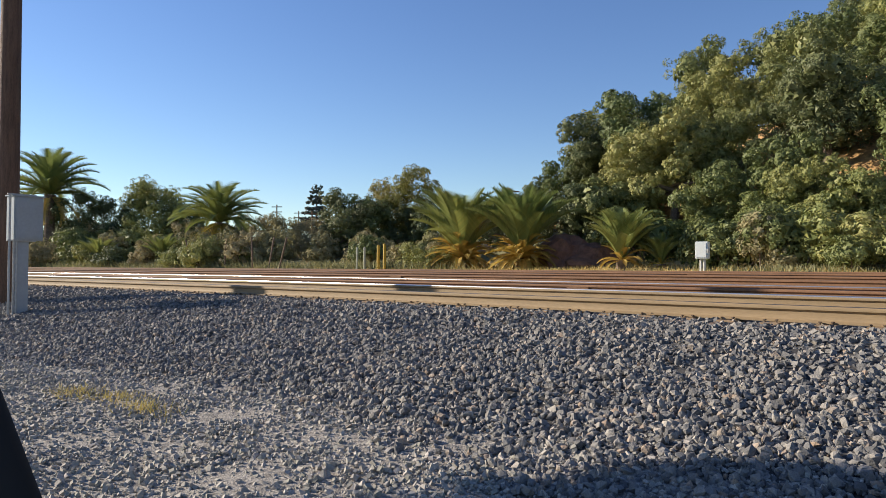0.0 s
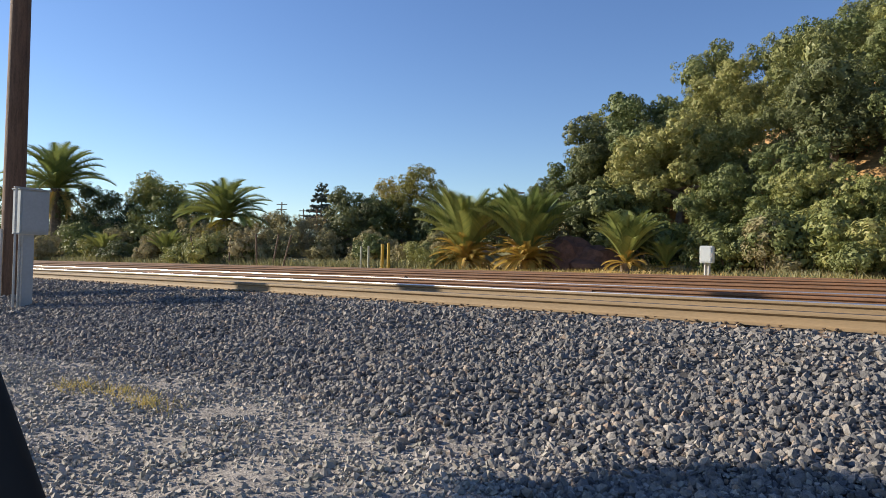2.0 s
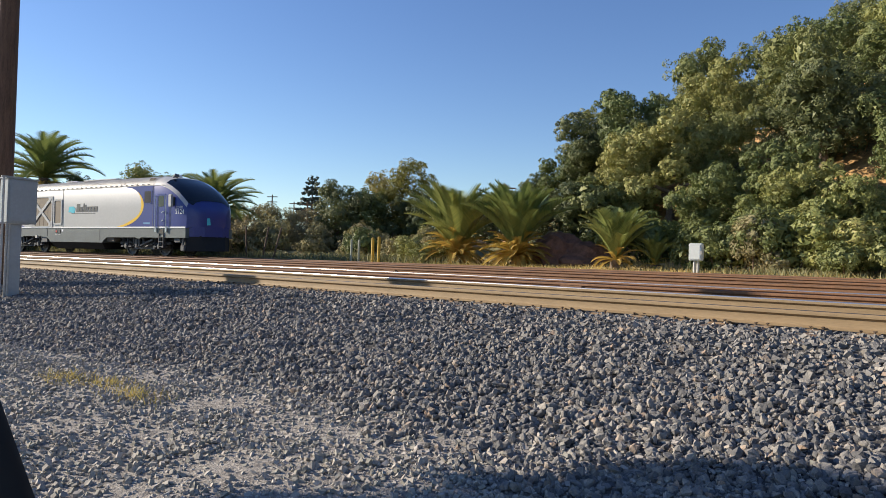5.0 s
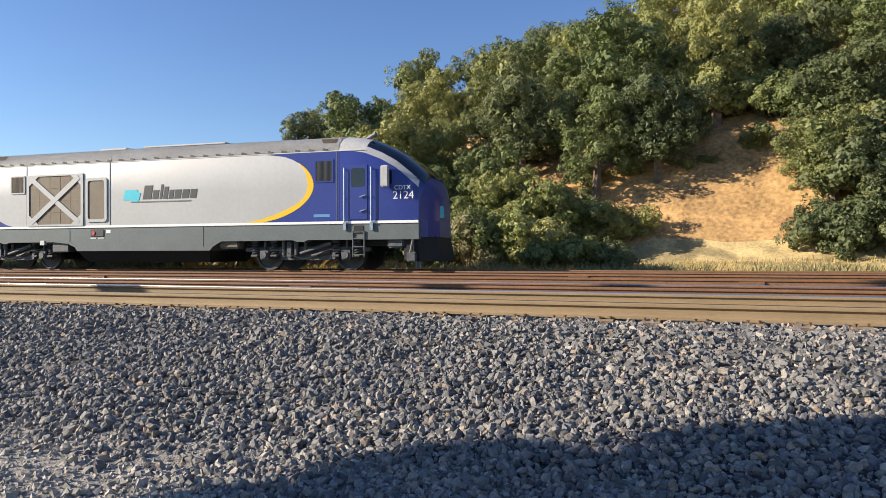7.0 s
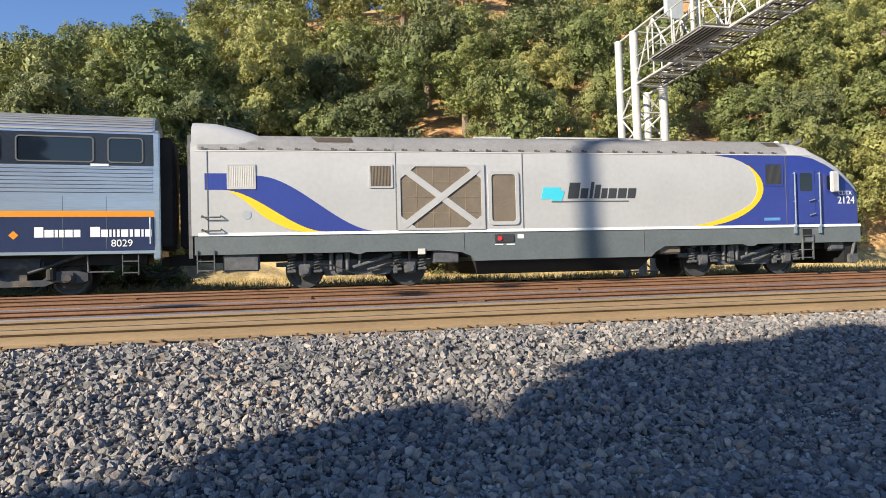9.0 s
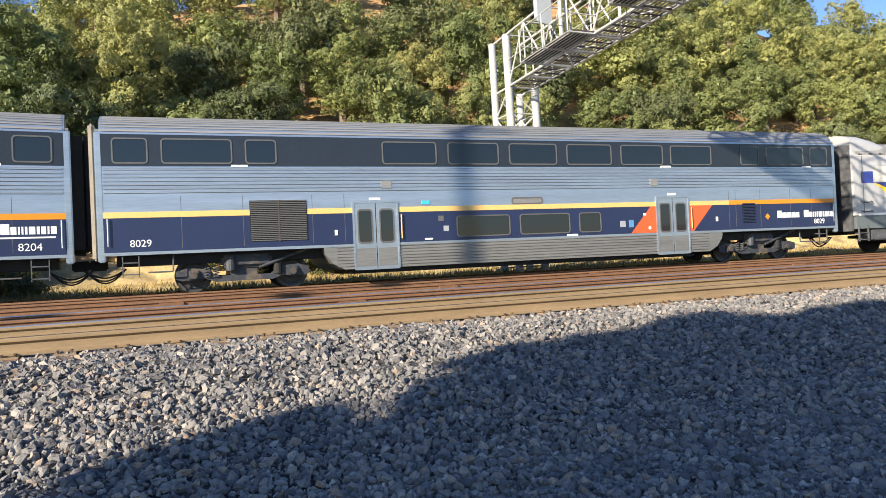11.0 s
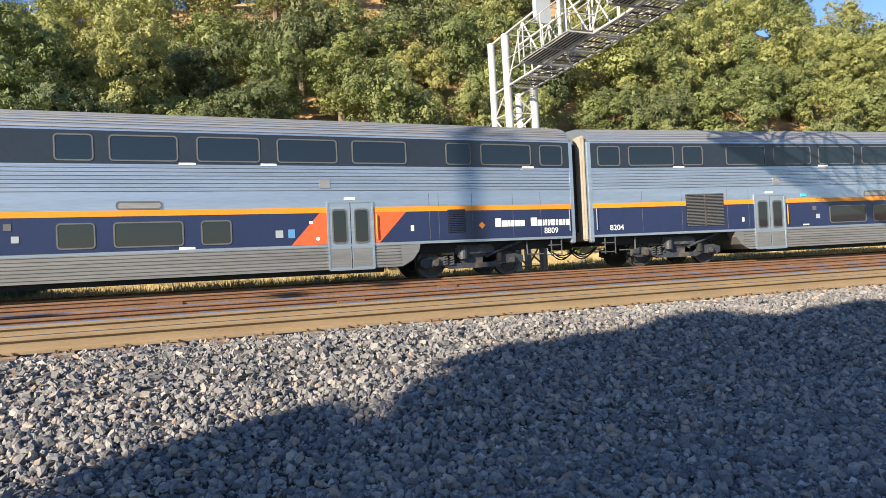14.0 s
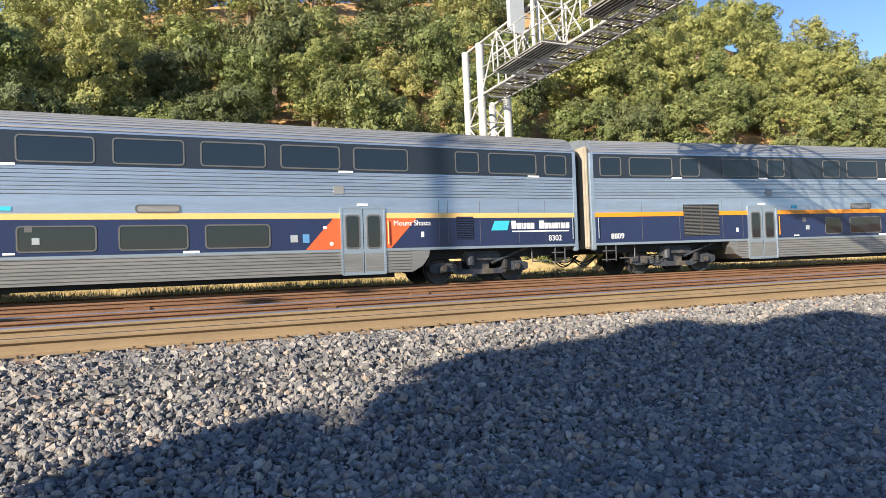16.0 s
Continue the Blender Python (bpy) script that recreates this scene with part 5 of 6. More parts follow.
    part("sill_plate", box(bmesh.new(), spec["lower"][1][1] - 0.1, spec["lower"][1][1] + 0.3, y - 0.016, y, 1.13, 1.19), M["white"], c)
    for d0, d1 in doors:
        mid = (d0 + d1) / 2
        fr = part("door_frame", ring(bmesh.new(), rrect(d0 - 0.05, d1 + 0.05, 0.38, 2.36, 0.06, 2), rrect(d0, d1, 0.43, 2.30, 0.04, 2), y - 0.035, y + 0.02), M["stainless"], c, "steel door frame")
        for a, b in ((d0, mid - 0.012), (mid + 0.012, d1)):
            leaf = part("door", box(bmesh.new(), a, b, y - 0.02, y + 0.02, 0.43, 2.30), M["stainless"], c, "sliding stainless steel door leaf")
            w = (b - a)
            part("door_window", slab(bmesh.new(), rrect(a + w * 0.2, b - w * 0.2, 1.18, 2.08, 0.07), y - 0.026, y), M["dark_glass"], leaf)
            part("window_frame", ring(bmesh.new(), rrect(a + w * 0.14, b - w * 0.14, 1.13, 2.13, 0.1), rrect(a + w * 0.2, b - w * 0.2, 1.18, 2.08, 0.07), y - 0.032, y), M["gasket"], leaf)
            part("kick_plate", box(bmesh.new(), a + 0.03, b - 0.03, y - 0.024, y, 0.48, 1.0), M["stainless_low"], leaf)
        part("door_gap", box(bmesh.new(), mid - 0.012, mid + 0.012, y - 0.012, y + 0.02, 0.43, 2.30), M["rubber"], c)
        part("door_sign", box(bmesh.new(), mid - 0.16, mid + 0.16, y - 0.014, y, 2.38, 2.45), M["white"], c)
        rail = rod(bmesh.new(), (d1 + 0.13, y - 0.05, 1.25), (d1 + 0.13, y - 0.05, 1.95), 0.018, 6)
        part("grab_rail", rail, M[spec["stripe"]], c)
    d0, d1 = doors[1]
    part("red_panel", slab(bmesh.new(), [(d0 - 1.05, 1.14), (d0 - 0.05, 1.14), (d0 - 0.05, 2.02), (d0 - 0.25, 2.02)], y - 0.012, y), M["redorange"], c, "red-orange slanted door panel")
    part("red_panel", slab(bmesh.new(), [(d1 + 0.05, 1.14), (d1 + 0.22, 1.14), (d1 + 1.05, 2.02), (d1 + 0.05, 2.02)], y - 0.012, y), M["redorange"], c, "red-orange slanted door panel")
    # louvres
    for name, x0, x1, z0, z1, n in (("louvre", 3.62, 5.15, 1.30, 2.42, 22), ("small_louvre", L - 4.42, L - 3.84, 1.36, 2.06, 13)):
        v = part(name, box(bmesh.new(), x0, x1, y - 0.012, y, z0, z1), M["black"], c, "dark louvred vent")
        bm = bmesh.new()
        for i in range(n):
            z = z0 + (z1 - z0) * (i + 0.5) / n
            slab(bm, [(x0 + 0.02, z - 0.012), (x1 - 0.02, z - 0.012), (x1 - 0.02, z + 0.012), (x0 + 0.02, z + 0.012)], y - 0.035, y - 0.010)
        part("slats", bm, M["gasket"] if name == "louvre" else M["navy"], v)
        if name == "louvre":
            part("divider", box(bmesh.new(), (x0 + x1) / 2 - 0.02, (x0 + x1) / 2 + 0.02, y - 0.04, y, z0, z1), M["deck"], v)
    for x in (3.45, 5.3, 6.2, L - 5.0, L - 4.7, L - 3.6, L - 2.2, L - 1.2, 1.9):
        part("panel_seam", box(bmesh.new(), x - 0.006, x + 0.006, y - 0.009, y, 1.2, 2.02), M["gasket"], c)
        part("panel_seam", box(bmesh.new(), x - 0.006, x + 0.006, y - 0.003, y + 0.003, 2.17, 2.56), M["gasket"], c)
    # marks
    for x, z, w, h, mt in ((9.0, 1.72, 0.16, 0.16, "gasket"), (9.15, 1.42, 0.16, 0.16, "boxgrey"), (15.3, 1.36, 0.2, 0.2, "boxgrey"), (15.64, 1.34, 0.18, 0.24, "signblue"), (8.55, 1.18, 0.25, 0.05, "white"), (L - 5.6, 1.45, 0.09, 0.16, "white"), (16.22, 1.72, 0.10, 0.08, "white"),
                           (5.9, 1.40, 0.08, 0.15, "white"), (8.5, 2.24, 0.24, 0.10, "cyan"), (16.55, 2.72, 0.3, 0.22, "roof_steel"), (7.3, 2.72, 0.3, 0.22, "roof_steel")):
        part("placard", box(bmesh.new(), x, x + w, y - 0.020, y, z, z + h), M[mt], c)
    part("slot_light", slab(bmesh.new(), rrect(11.45, 12.45, 2.22, 2.36, 0.06), y - 0.015, y), M["roof_steel"], c, "long recessed slot with a rounded frame")
    part("slot_frame", ring(bmesh.new(), rrect(11.41, 12.49, 2.18, 2.40, 0.09), rrect(11.45, 12.45, 2.22, 2.36, 0.06), y - 0.022, y), M["gasket"], c)
    part("wheelchair_mark", rod(bmesh.new(), (16.45, y - 0.018, 1.30), (16.45, y, 1.30), 0.055, 14), M["white"], c, "round white access mark")
    part("warning_diamond", slab(bmesh.new(), [(L - 3.40, 1.56), (L - 3.29, 1.45), (L - 3.18, 1.56), (L - 3.29, 1.67)], y - 0.012, y), M["orange"], c, "orange diamond placard") if spec["logo"] == "plain" else None
    lx = L - 2.66
    if spec["logo"] == "emblem":
        part("emblem", slab(bmesh.new(), [(lx - 0.55, 1.62), (lx + 0.02, 1.62), (lx + 0.12, 1.92), (lx - 0.42, 1.92)], y - 0.012, y), M["cyan"], c, "cyan slanted emblem")
        text_bar("small_print", lx + 0.2, L - 0.3, 1.56, 1.60, y - 0.010, M["white"], c)
    zb, wx, wk = (1.66, lx, 1.03) if spec["logo"] == "emblem" else (1.50, lx - 0.4, 1.26)
    for a, b in ((0.18, 0.34), (0.36, 0.52), (0.54, 0.6), (0.62, 0.7), (0.72, 0.86), (0.88, 1.0), (1.18, 1.36), (1.38, 1.5), (1.53, 1.57), (1.60, 1.64), (1.67, 1.72), (1.75, 1.88), (1.91, 1.97), (2.0, 2.1), (2.13, 2.17), (2.2, 2.32)):
        text_bar("wordmark_bar", wx + a * wk, wx + b * wk, zb, zb + (0.26 if a in (0.18, 1.18) else 0.19), y - 0.010, M["white"], c, 0, "white company wordmark")
    words("road_number", spec["number"], 0.26, L - 1.1, 1.25 if spec["logo"] == "plain" else 1.26, y - 0.010, M["white"], c, "white road number " + spec["number"])
    words("road_number", spec["number"], 0.26, 0.65, 1.27, y - 0.010, M["white"], c, "white road number " + spec["number"])
    if spec.get("name"):
        words("car_name", spec["name"], 0.22, d1 + 0.3, 1.80, y - 0.018, M["white"], c, "white car name on the orange panel")
    # ends
    for x, sg in ((0.0, -1), (L, 1)):
        part("end_wall", box(bmesh.new(), x - 0.06, x + 0.06, -CW + 0.02, CW - 0.02, 0.95, 4.3), M["stainless_low"], c, "steel end wall")
        part("corner_post", box(bmesh.new(), x - 0.09, x + 0.09, y - 0.01, y + 0.16, 0.9, 4.25, 0.03), M["stainless"], c)
        part("diaphragm", box(bmesh.new(), min(x, x + sg * 0.42), max(x, x + sg * 0.42), -0.80, 0.80, 1.15, 4.2, 0.08), M["rubber"], c, "black rubber gangway bellows")
        if sg < 0:
            part("bellows_cover", box(bmesh.new(), -0.22, -0.08, -CW + 0.05, -0.82, 0.95, 4.45, 0.05), M["bellows"], c, "dirty tan end panel")
        for yy in (-0.98, -0.88):
            part("bellows_fold", box(bmesh.new(), min(x, x + sg * 0.36), max(x, x + sg * 0.36), yy - 0.03, yy + 0.03, 1.25, 4.2, 0.02), M["rubber"], c)
        part("coupler", box(bmesh.new(), min(x, x + sg * 0.45), max(x, x + sg * 0.45), -0.14, 0.14, 0.7, 0.98, 0.04), M["black"], c)
        for k, (dx, dip) in enumerate(((0.0, 0.30), (0.06, 0.22), (0.12, 0.36))):
            bm, pv = bmesh.new(), None
            for i in range(11):
                a = i / 10
                p = Vector((x - sg * (0.5 - 1.0 * a), -0.85 + dx, 0.72 - dip * math.sin(math.pi * a)))
                if pv is not None:
                    rod(bm, pv, p, 0.022, 5)
                pv = p
            part("jumper_cable", bm, M["rubber"], c, "hanging black jumper cable")
        bm = bmesh.new()
        xs = x - sg * 0.65
        for z in (0.55, 0.85):
            box(bm, xs - 0.2, xs + 0.2, y + 0.02, y + 0.3, z, z + 0.03)
        for dx in (-0.2, 0.18):
            box(bm, xs + dx, xs + dx + 0.025, y + 0.02, y + 0.05, 0.5, 1.08)
        part("end_step", bm, M["undergrey"], c, "dark steel step")
        bm = rod(bmesh.new(), (xs - sg * 0.4, y + 0.15, 0.6), (xs - sg * 1.0, y + 0.15, 0.6), 0.022, 6)
        rod(bm, (xs - sg * 1.0, y + 0.15, 0.6), (xs - sg * 1.02, y + 0.15, 1.05), 0.022, 6)
        part("brake_pipe", bm, M["undergrey"], c)
        part("grab_rail", rod(bmesh.new(), (x - sg * 0.16, y - 0.05, 1.3), (x - sg * 0.16, y - 0.05, 2.0), 0.018, 6), M["stainless"], c)
    for cx in (3.45, L - 3.45):
        coach_truck(c, cx)
    c.scale.x = STRETCH
    return tagged(c, spec["label"], "passenger car", "cars of the train")


ENDS = [(0.34, 1.12), (1.5, 3.2), (3.6, 4.36)]
FRONT = [(COACH_L - b, COACH_L - a) for a, b in ENDS]
WIDE = [(5.38 + 2.02 * i, 6.98 + 2.02 * i) for i in range(7)]
CARS = [
    dict(number="8029", stripe="paleyellow", stripe_label="pale yellow stripe", stripe_cut=5.0, logo="plain", name="", upper=ENDS + WIDE[1:6] + [(17.45, 19.1)] + FRONT, plates=[3.2, 17.0, 23.25], lower=[(9.6, 11.3), (11.7, 13.4), (13.8, 14.55)], label="double-deck steel passenger car with a yellow stripe over navy"),
    dict(number="8204", stripe="orange", stripe_label="orange stripe", logo="emblem", name="Drakes Bay", upper=ENDS + WIDE + FRONT, plates=[3.2, 9.36, 16.6, 23.0], lower=[(9.8, 11.46), (11.86, 13.5), (13.93, 14.7)], label="double-deck steel passenger car with an orange stripe and cyan emblem"),
    dict(number="8809", stripe="orange", stripe_label="chipped orange stripe", logo="plain", name="", upper=ENDS + [(5.4, 7.0), (7.45, 8.2), (10.13, 10.93), (11.34, 12.88), (13.40, 14.94), (15.46, 17.06), (17.55, 19.12)] + FRONT, plates=[3.2, 7.0, 12.92, 14.98, 23.0], lower=[(10.12, 10.9), (11.37, 12.94), (13.43, 14.13)], label="double-deck steel dining car with a chipped orange stripe"),
    dict(number="8302", stripe="paleyellow", stripe_label="pale yellow stripe", logo="emblem", name="Mount Shasta", upper=ENDS + [(4.72 + 2.08 * i, 6.34 + 2.08 * i) for i in range(7)] + FRONT, plates=[3.2, 8.42, 16.72, 23.0], lower=[(8.86, 10.5), (11.05, 12.62), (13.1, 14.72)], label="double-deck steel passenger car with a pale stripe and cyan emblem"),
]

locomotive = build_locomotive()
coaches = [build_coach(s) for s in CARS]




# ---- beside the tracks ----
def mesh_of(bm, material):
    me = bpy.data.meshes.new("mesh")
    bm.to_mesh(me)
    bm.free()
    me.materials.append(material)
    return me


def build_ties():
    """The near track's ties, each with its plate and two spikes under the near rail."""
    rng = random.Random(4)
    tie = box(bmesh.new(), -0.115, 0.115, -1.3, 1.3, -0.18, 0.0, 0.012)
    tie = mesh_of(tie, M["tie"])
    plate = slab(bmesh.new(), [(-0.10, 0.0), (0.10, 0.0), (0.10, 0.014), (-0.10, 0.014)], -0.20, 0.20)
    plate = mesh_of(plate, M["tie_plate"])
    bm = box(bmesh.new(), -0.007, 0.007, -0.007, 0.007, 0.0, 0.026)
    box(bm, -0.013, 0.013, -0.015, 0.02, 0.024, 0.036)
    spike = mesh_of(bm, M["spike"])
    zt = EYE - 0.41 - RAIL_H - 0.016
    for i in range(150):
        s = -46 + i * 0.545 + rng.uniform(-0.03, 0.03)
        m = Matrix.Translation(at(s, 9.15 + rng.uniform(-0.07, 0.05), zt + 0.023)) @ pose(0, 0, 0, 0, 0, along(s) + rng.uniform(-1, 1)) @ pose(0, 0, 0, 2.1, 0, 0)
        t = new("railway_tie", tie)
        t.matrix_basis = m
        tagged(t, "weathered brown timber tie with steel plate", "railway tie", "ties of the near track")
        p = part_mesh("tie_plate", plate, t, "", pose(0, -0.76, 0.001))
        for dx, dy in ((-0.06, -0.125), (0.06, -0.10)):
            part_mesh("spike", spike, p, "", pose(dx, dy, 0.012, rng.uniform(-10, 10), 0, rng.uniform(-25, 25)))
    # the farther tracks' ties, out of sight between the rails
    v, f = [], []
    cube = [(a, b, c) for a in (-0.115, 0.115) for b in (-1.3, 1.3) for c in (-0.15, 0.0)]
    quad = [(0, 1, 3, 2), (4, 6, 7, 5), (0, 4, 5, 1), (2, 3, 7, 6), (0, 2, 6, 4), (1, 5, 7, 3)]
    for n, z in ((13.1, -0.335), (17.05, -0.218), (21.0, -0.12)):
        for i in range(330):
            s = -110 + i * 0.545
            m = Matrix.Translation(at(s, n, EYE + z - RAIL_H - 0.003)) @ pose(0, 0, 0, 0, 0, along(s))
            k = len(v)
            v += [m @ Vector(c) for c in cube]
            f += [tuple(k + a for a in q) for q in quad]
    tagged(new("railway_ties", mesh_from("railway_ties", v, f, M["tie"])), "weathered brown timber ties under the farther tracks", "railway ties", kind="stuff")


build_ties()


def build_gantry():
    """A white lattice tower that carries a truss walkway with signals over the tracks."""
    g = new("signal_gantry")
    x0, x1, y0, y1 = 13.52, 14.68, 24.0, 25.2
    zb = ground_z(14.1, 24.6) - 0.1
    zt = EYE + 9.2
    zd = EYE + 7.15
    for x, y, r in ((x0, y0, 0.16), (x1, y0, 0.16), (x0, y1, 0.15), (x1, y1, 0.15)):
        top = zt if x == x0 else zd + 0.05
        bm = rod(bmesh.new(), (x, y, zb), (x, y, top), r, 14)
        rod(bm, (x, y, zb), (x, y, zb + 0.08), r * 1.9, 14)
        smooth(part("leg", bm, M["galv"], g, "white steel tube leg"), 50)
    k = 7
    for i in range(k):
        za, zc = zb + 0.35 + (zd - zb - 0.4) * i / k, zb + 0.35 + (zd - zb - 0.4) * (i + 1) / k
        for a, b in (((x0, y0), (x0, y1)), ((x1, y0), (x1, y1)), ((x0, y0), (x1, y0)), ((x0, y1), (x1, y1))):
            p, q = (a, b) if i % 2 else (b, a)
            part("brace", rod(bmesh.new(), (*p, za), (*q, zc), 0.035, 6), M["galv"], g)
            part("strut", rod(bmesh.new(), (*a, za), (*b, za), 0.03, 6), M["galv"], g)
    # truss arm over the tracks: along -y, turning a little with the track
    def arm(t, x, z):
        """A place on the arm, t metres out from the tower."""
        return Vector((x - 0.055 * t, y0 - t, z))
    L = 15.0
    for x in (x0, x1):
        for z in (zd, zt):
            part("chord", rod(bmesh.new(), arm(-1.2, x, z), arm(L, x, z), 0.05, 8), M["galv"], g, "white truss chord")
        m = 10
        for i in range(m):
            a, b = L * i / m, L * (i + 1) / m
            p, q = (zd, zt) if i % 2 == 0 else (zt, zd)
            part("diagonal", rod(bmesh.new(), arm(a, x, p), arm(b, x, q), 0.032, 6), M["galv"], g)
            part("post", rod(bmesh.new(), arm(a, x, zd), arm(a, x, zt), 0.03, 6), M["galv"], g)
        for z in (zd + 0.55, zd + 1.05):
            part("guard_rail", rod(bmesh.new(), arm(0, x, z), arm(L, x, z), 0.02, 6), M["galv"], g)
    for i in range(11):
        t = L * i / 10
        part("cross_member", rod(bmesh.new(), arm(t, x0, zt), arm(t, x1, zt), 0.03, 6), M["galv"], g)
        part("cross_member", rod(bmesh.new(), arm(t, x0, zd - 0.02), arm(t, x1, zd - 0.02), 0.04, 6), M["galv"], g)
        if i < 10:
            part("lateral", rod(bmesh.new(), arm(t, x0 if i % 2 else x1, zd - 0.03), arm(t + L / 10, x1 if i % 2 else x0, zd - 0.03), 0.025, 6), M["galv"], g)
    # open grating deck of long bars
    for j in range(8):
        x = x0 + 0.05 + (x1 - x0 - 0.1) * j / 7
        part("deck_bar", rod(bmesh.new(), arm(0, x, zd + 0.03), arm(L, x, zd + 0.03), 0.022, 4), M["deck"], g)
    for i in range(31):
        t = L * i / 30
        part("deck_joist", rod(bmesh.new(), arm(t, x0, zd - 0.01), arm(t, x1, zd - 0.01), 0.03, 4), M["deck"], g)
    for sg, a, b, side in ((-1, 3.0, 6.2, 1.0), (-1, 8.4, 11.6, 1.0)):
        p = part("platform", mesh_box(arm(a, x0 - side, zd + 0.02), arm(b, x0, zd + 0.06)), M["deck"], g, "open grating signal platform")
        for j in range(8):
            x = x0 - side + side * j / 7
            part("grating_bar", rod(bmesh.new(), arm(a, x, zd - 0.02), arm(b, x, zd - 0.02), 0.02, 4), M["galv"], p)
        for t in (a, (a + b) / 2, b):
            part("platform_post", rod(bmesh.new(), arm(t, x0 - side, zd), arm(t, x0 - side, zd + 1.1), 0.025, 6), M["galv"], p)
            part("platform_joist", rod(bmesh.new(), arm(t, x0 - side, zd - 0.03), arm(t, x1, zd - 0.03), 0.035, 6), M["galv"], p)
        for z in (0.55, 1.1):
            part("platform_rail", rod(bmesh.new(), arm(a, x0 - side, zd + z), arm(b, x0 - side, zd + z), 0.02, 6), M["galv"], p)
            part("platform_rail", rod(bmesh.new(), arm(a, x0 - side, zd + z), arm(a, x0, zd + z), 0.02, 6), M["galv"], p)
            part("platform_rail", rod(bmesh.new(), arm(b, x0 - side, zd + z), arm(b, x0, zd + z), 0.02, 6), M["galv"], p)
        t = (a + b) / 2
        mast = part("signal_mast", rod(bmesh.new(), arm(t, x0 - 0.25, zd), arm(t, x0 - 0.25, zd + 4.2), 0.07, 10), M["galv"], g, "white signal mast")
        bm = bmesh.new()
        c = arm(t - 0.55, x0 - 0.55, zd + 1.0)
        slab(bm, rrect(c.x - 0.28, c.x + 0.28, c.z, c.z + 1.5, 0.2), c.y - 0.04, c.y + 0.04)
        box(bm, c.x - 0.2, c.x + 0.2, c.y + 0.04, c.y + 0.35, c.z + 0.2, c.z + 1.3, 0.04)
        part("signal_head", bm, M["boxgrey"], mast, "grey signal head with a backing plate")
    part("junction_box", box(bmesh.new(), x0 + 0.1, x0 + 0.4, y0 - 0.22, y0 - 0.02, zb + 1.1, zb + 1.75, 0.02), M["galv"], g, "pale junction box on the tower")
    return tagged(g, "white lattice signal gantry with a grating walkway over the tracks", "signal gantry")


def mesh_box(a, b):
    return box(bmesh.new(), min(a.x, b.x), max(a.x, b.x), min(a.y, b.y), max(a.y, b.y), min(a.z, b.z), max(a.z, b.z))


build_gantry()


def build_pole():
    x, y = polar(-75.55, 20.0)
    z = ground_z(x, y)
    p = new("utility_pole")
    p.matrix_basis = pose(x, y, z)
    bm = bmesh.new()
    prev = None
    for i in range(25):
        h = -0.5 + 21.5 * i / 24
        r = 0.255 - 0.0045 * h
        ringv = [bm.verts.new(((r + 0.006 * noise.noise((math.cos(a) * 3, math.sin(a) * 3, h * 0.4))) * math.cos(a), r * math.sin(a), h)) for a in (2 * math.pi * k / 24 for k in range(24))]
        if prev:
            for k in range(24):
                bm.faces.new((prev[k], prev[(k + 1) % 24], ringv[(k + 1) % 24], ringv[k]))
        prev = ringv
    bm.faces.new(prev)
    smooth(part("shaft", bm, M["pole"], p, "dark creosoted timber shaft"), 60)
    bm = rod(bmesh.new(), (0.12, -0.27, -0.2), (0.12, -0.27, 1.6), 0.03, 8)
    part("conduit", bm, M["galv"], p)
    for h in (18.6, 20.0):
        bm = box(bmesh.new(), -1.2, 1.2, -0.32, -0.20, h, h + 0.12)
        part("crossarm", bm, M["pole"], p)
    tagged(p, "thick dark wooden utility pole beside the tracks", "utility pole")
    # the box on its pedestal beside the pole
    x, y = polar(-74.5, 17.3)
    z = ground_z(x, y)
    b = new("electrical_cabinet")
    turn = 102
    b.matrix_basis = pose(x, y, z, 0, 0, turn)
    part("cabinet_body", box(bmesh.new(), -0.30, 0.30, -0.16, 0.16, 1.52, 2.44, 0.015), M["boxgrey"], b, "grey enamelled cabinet")
    part("cabinet_door", box(bmesh.new(), -0.27, 0.27, -0.18, -0.155, 1.56, 2.40, 0.008), M["boxgrey"], b)
    part("rain_cap", box(bmesh.new(), -0.32, 0.32, -0.19, 0.18, 2.44, 2.47, 0.006), M["boxgrey"], b)
    part("pedestal", box(bmesh.new(), -0.20, 0.04, -0.09, 0.09, -0.3, 1.52, 0.01), M["boxgrey"], b, "grey square pedestal")
    for dx, r, top in ((-0.22, 0.028, 2.46), (-0.27, 0.022, 2.46), (-0.36, 0.025, 2.46)):
        part("conduit", rod(bmesh.new(), (dx, -0.10, -0.3), (dx, -0.10, top), r, 8), M["galv"], b, "steel conduit pipe")
    for zz in (1.50, 2.46):
        part("strap", box(bmesh.new(), -0.42, 0.16, -0.14, -0.10, zz, zz + 0.03), M["galv"], b)
    tagged(b, "grey electrical cabinet on a pedestal beside the pole", "electrical cabinet")


build_pole()


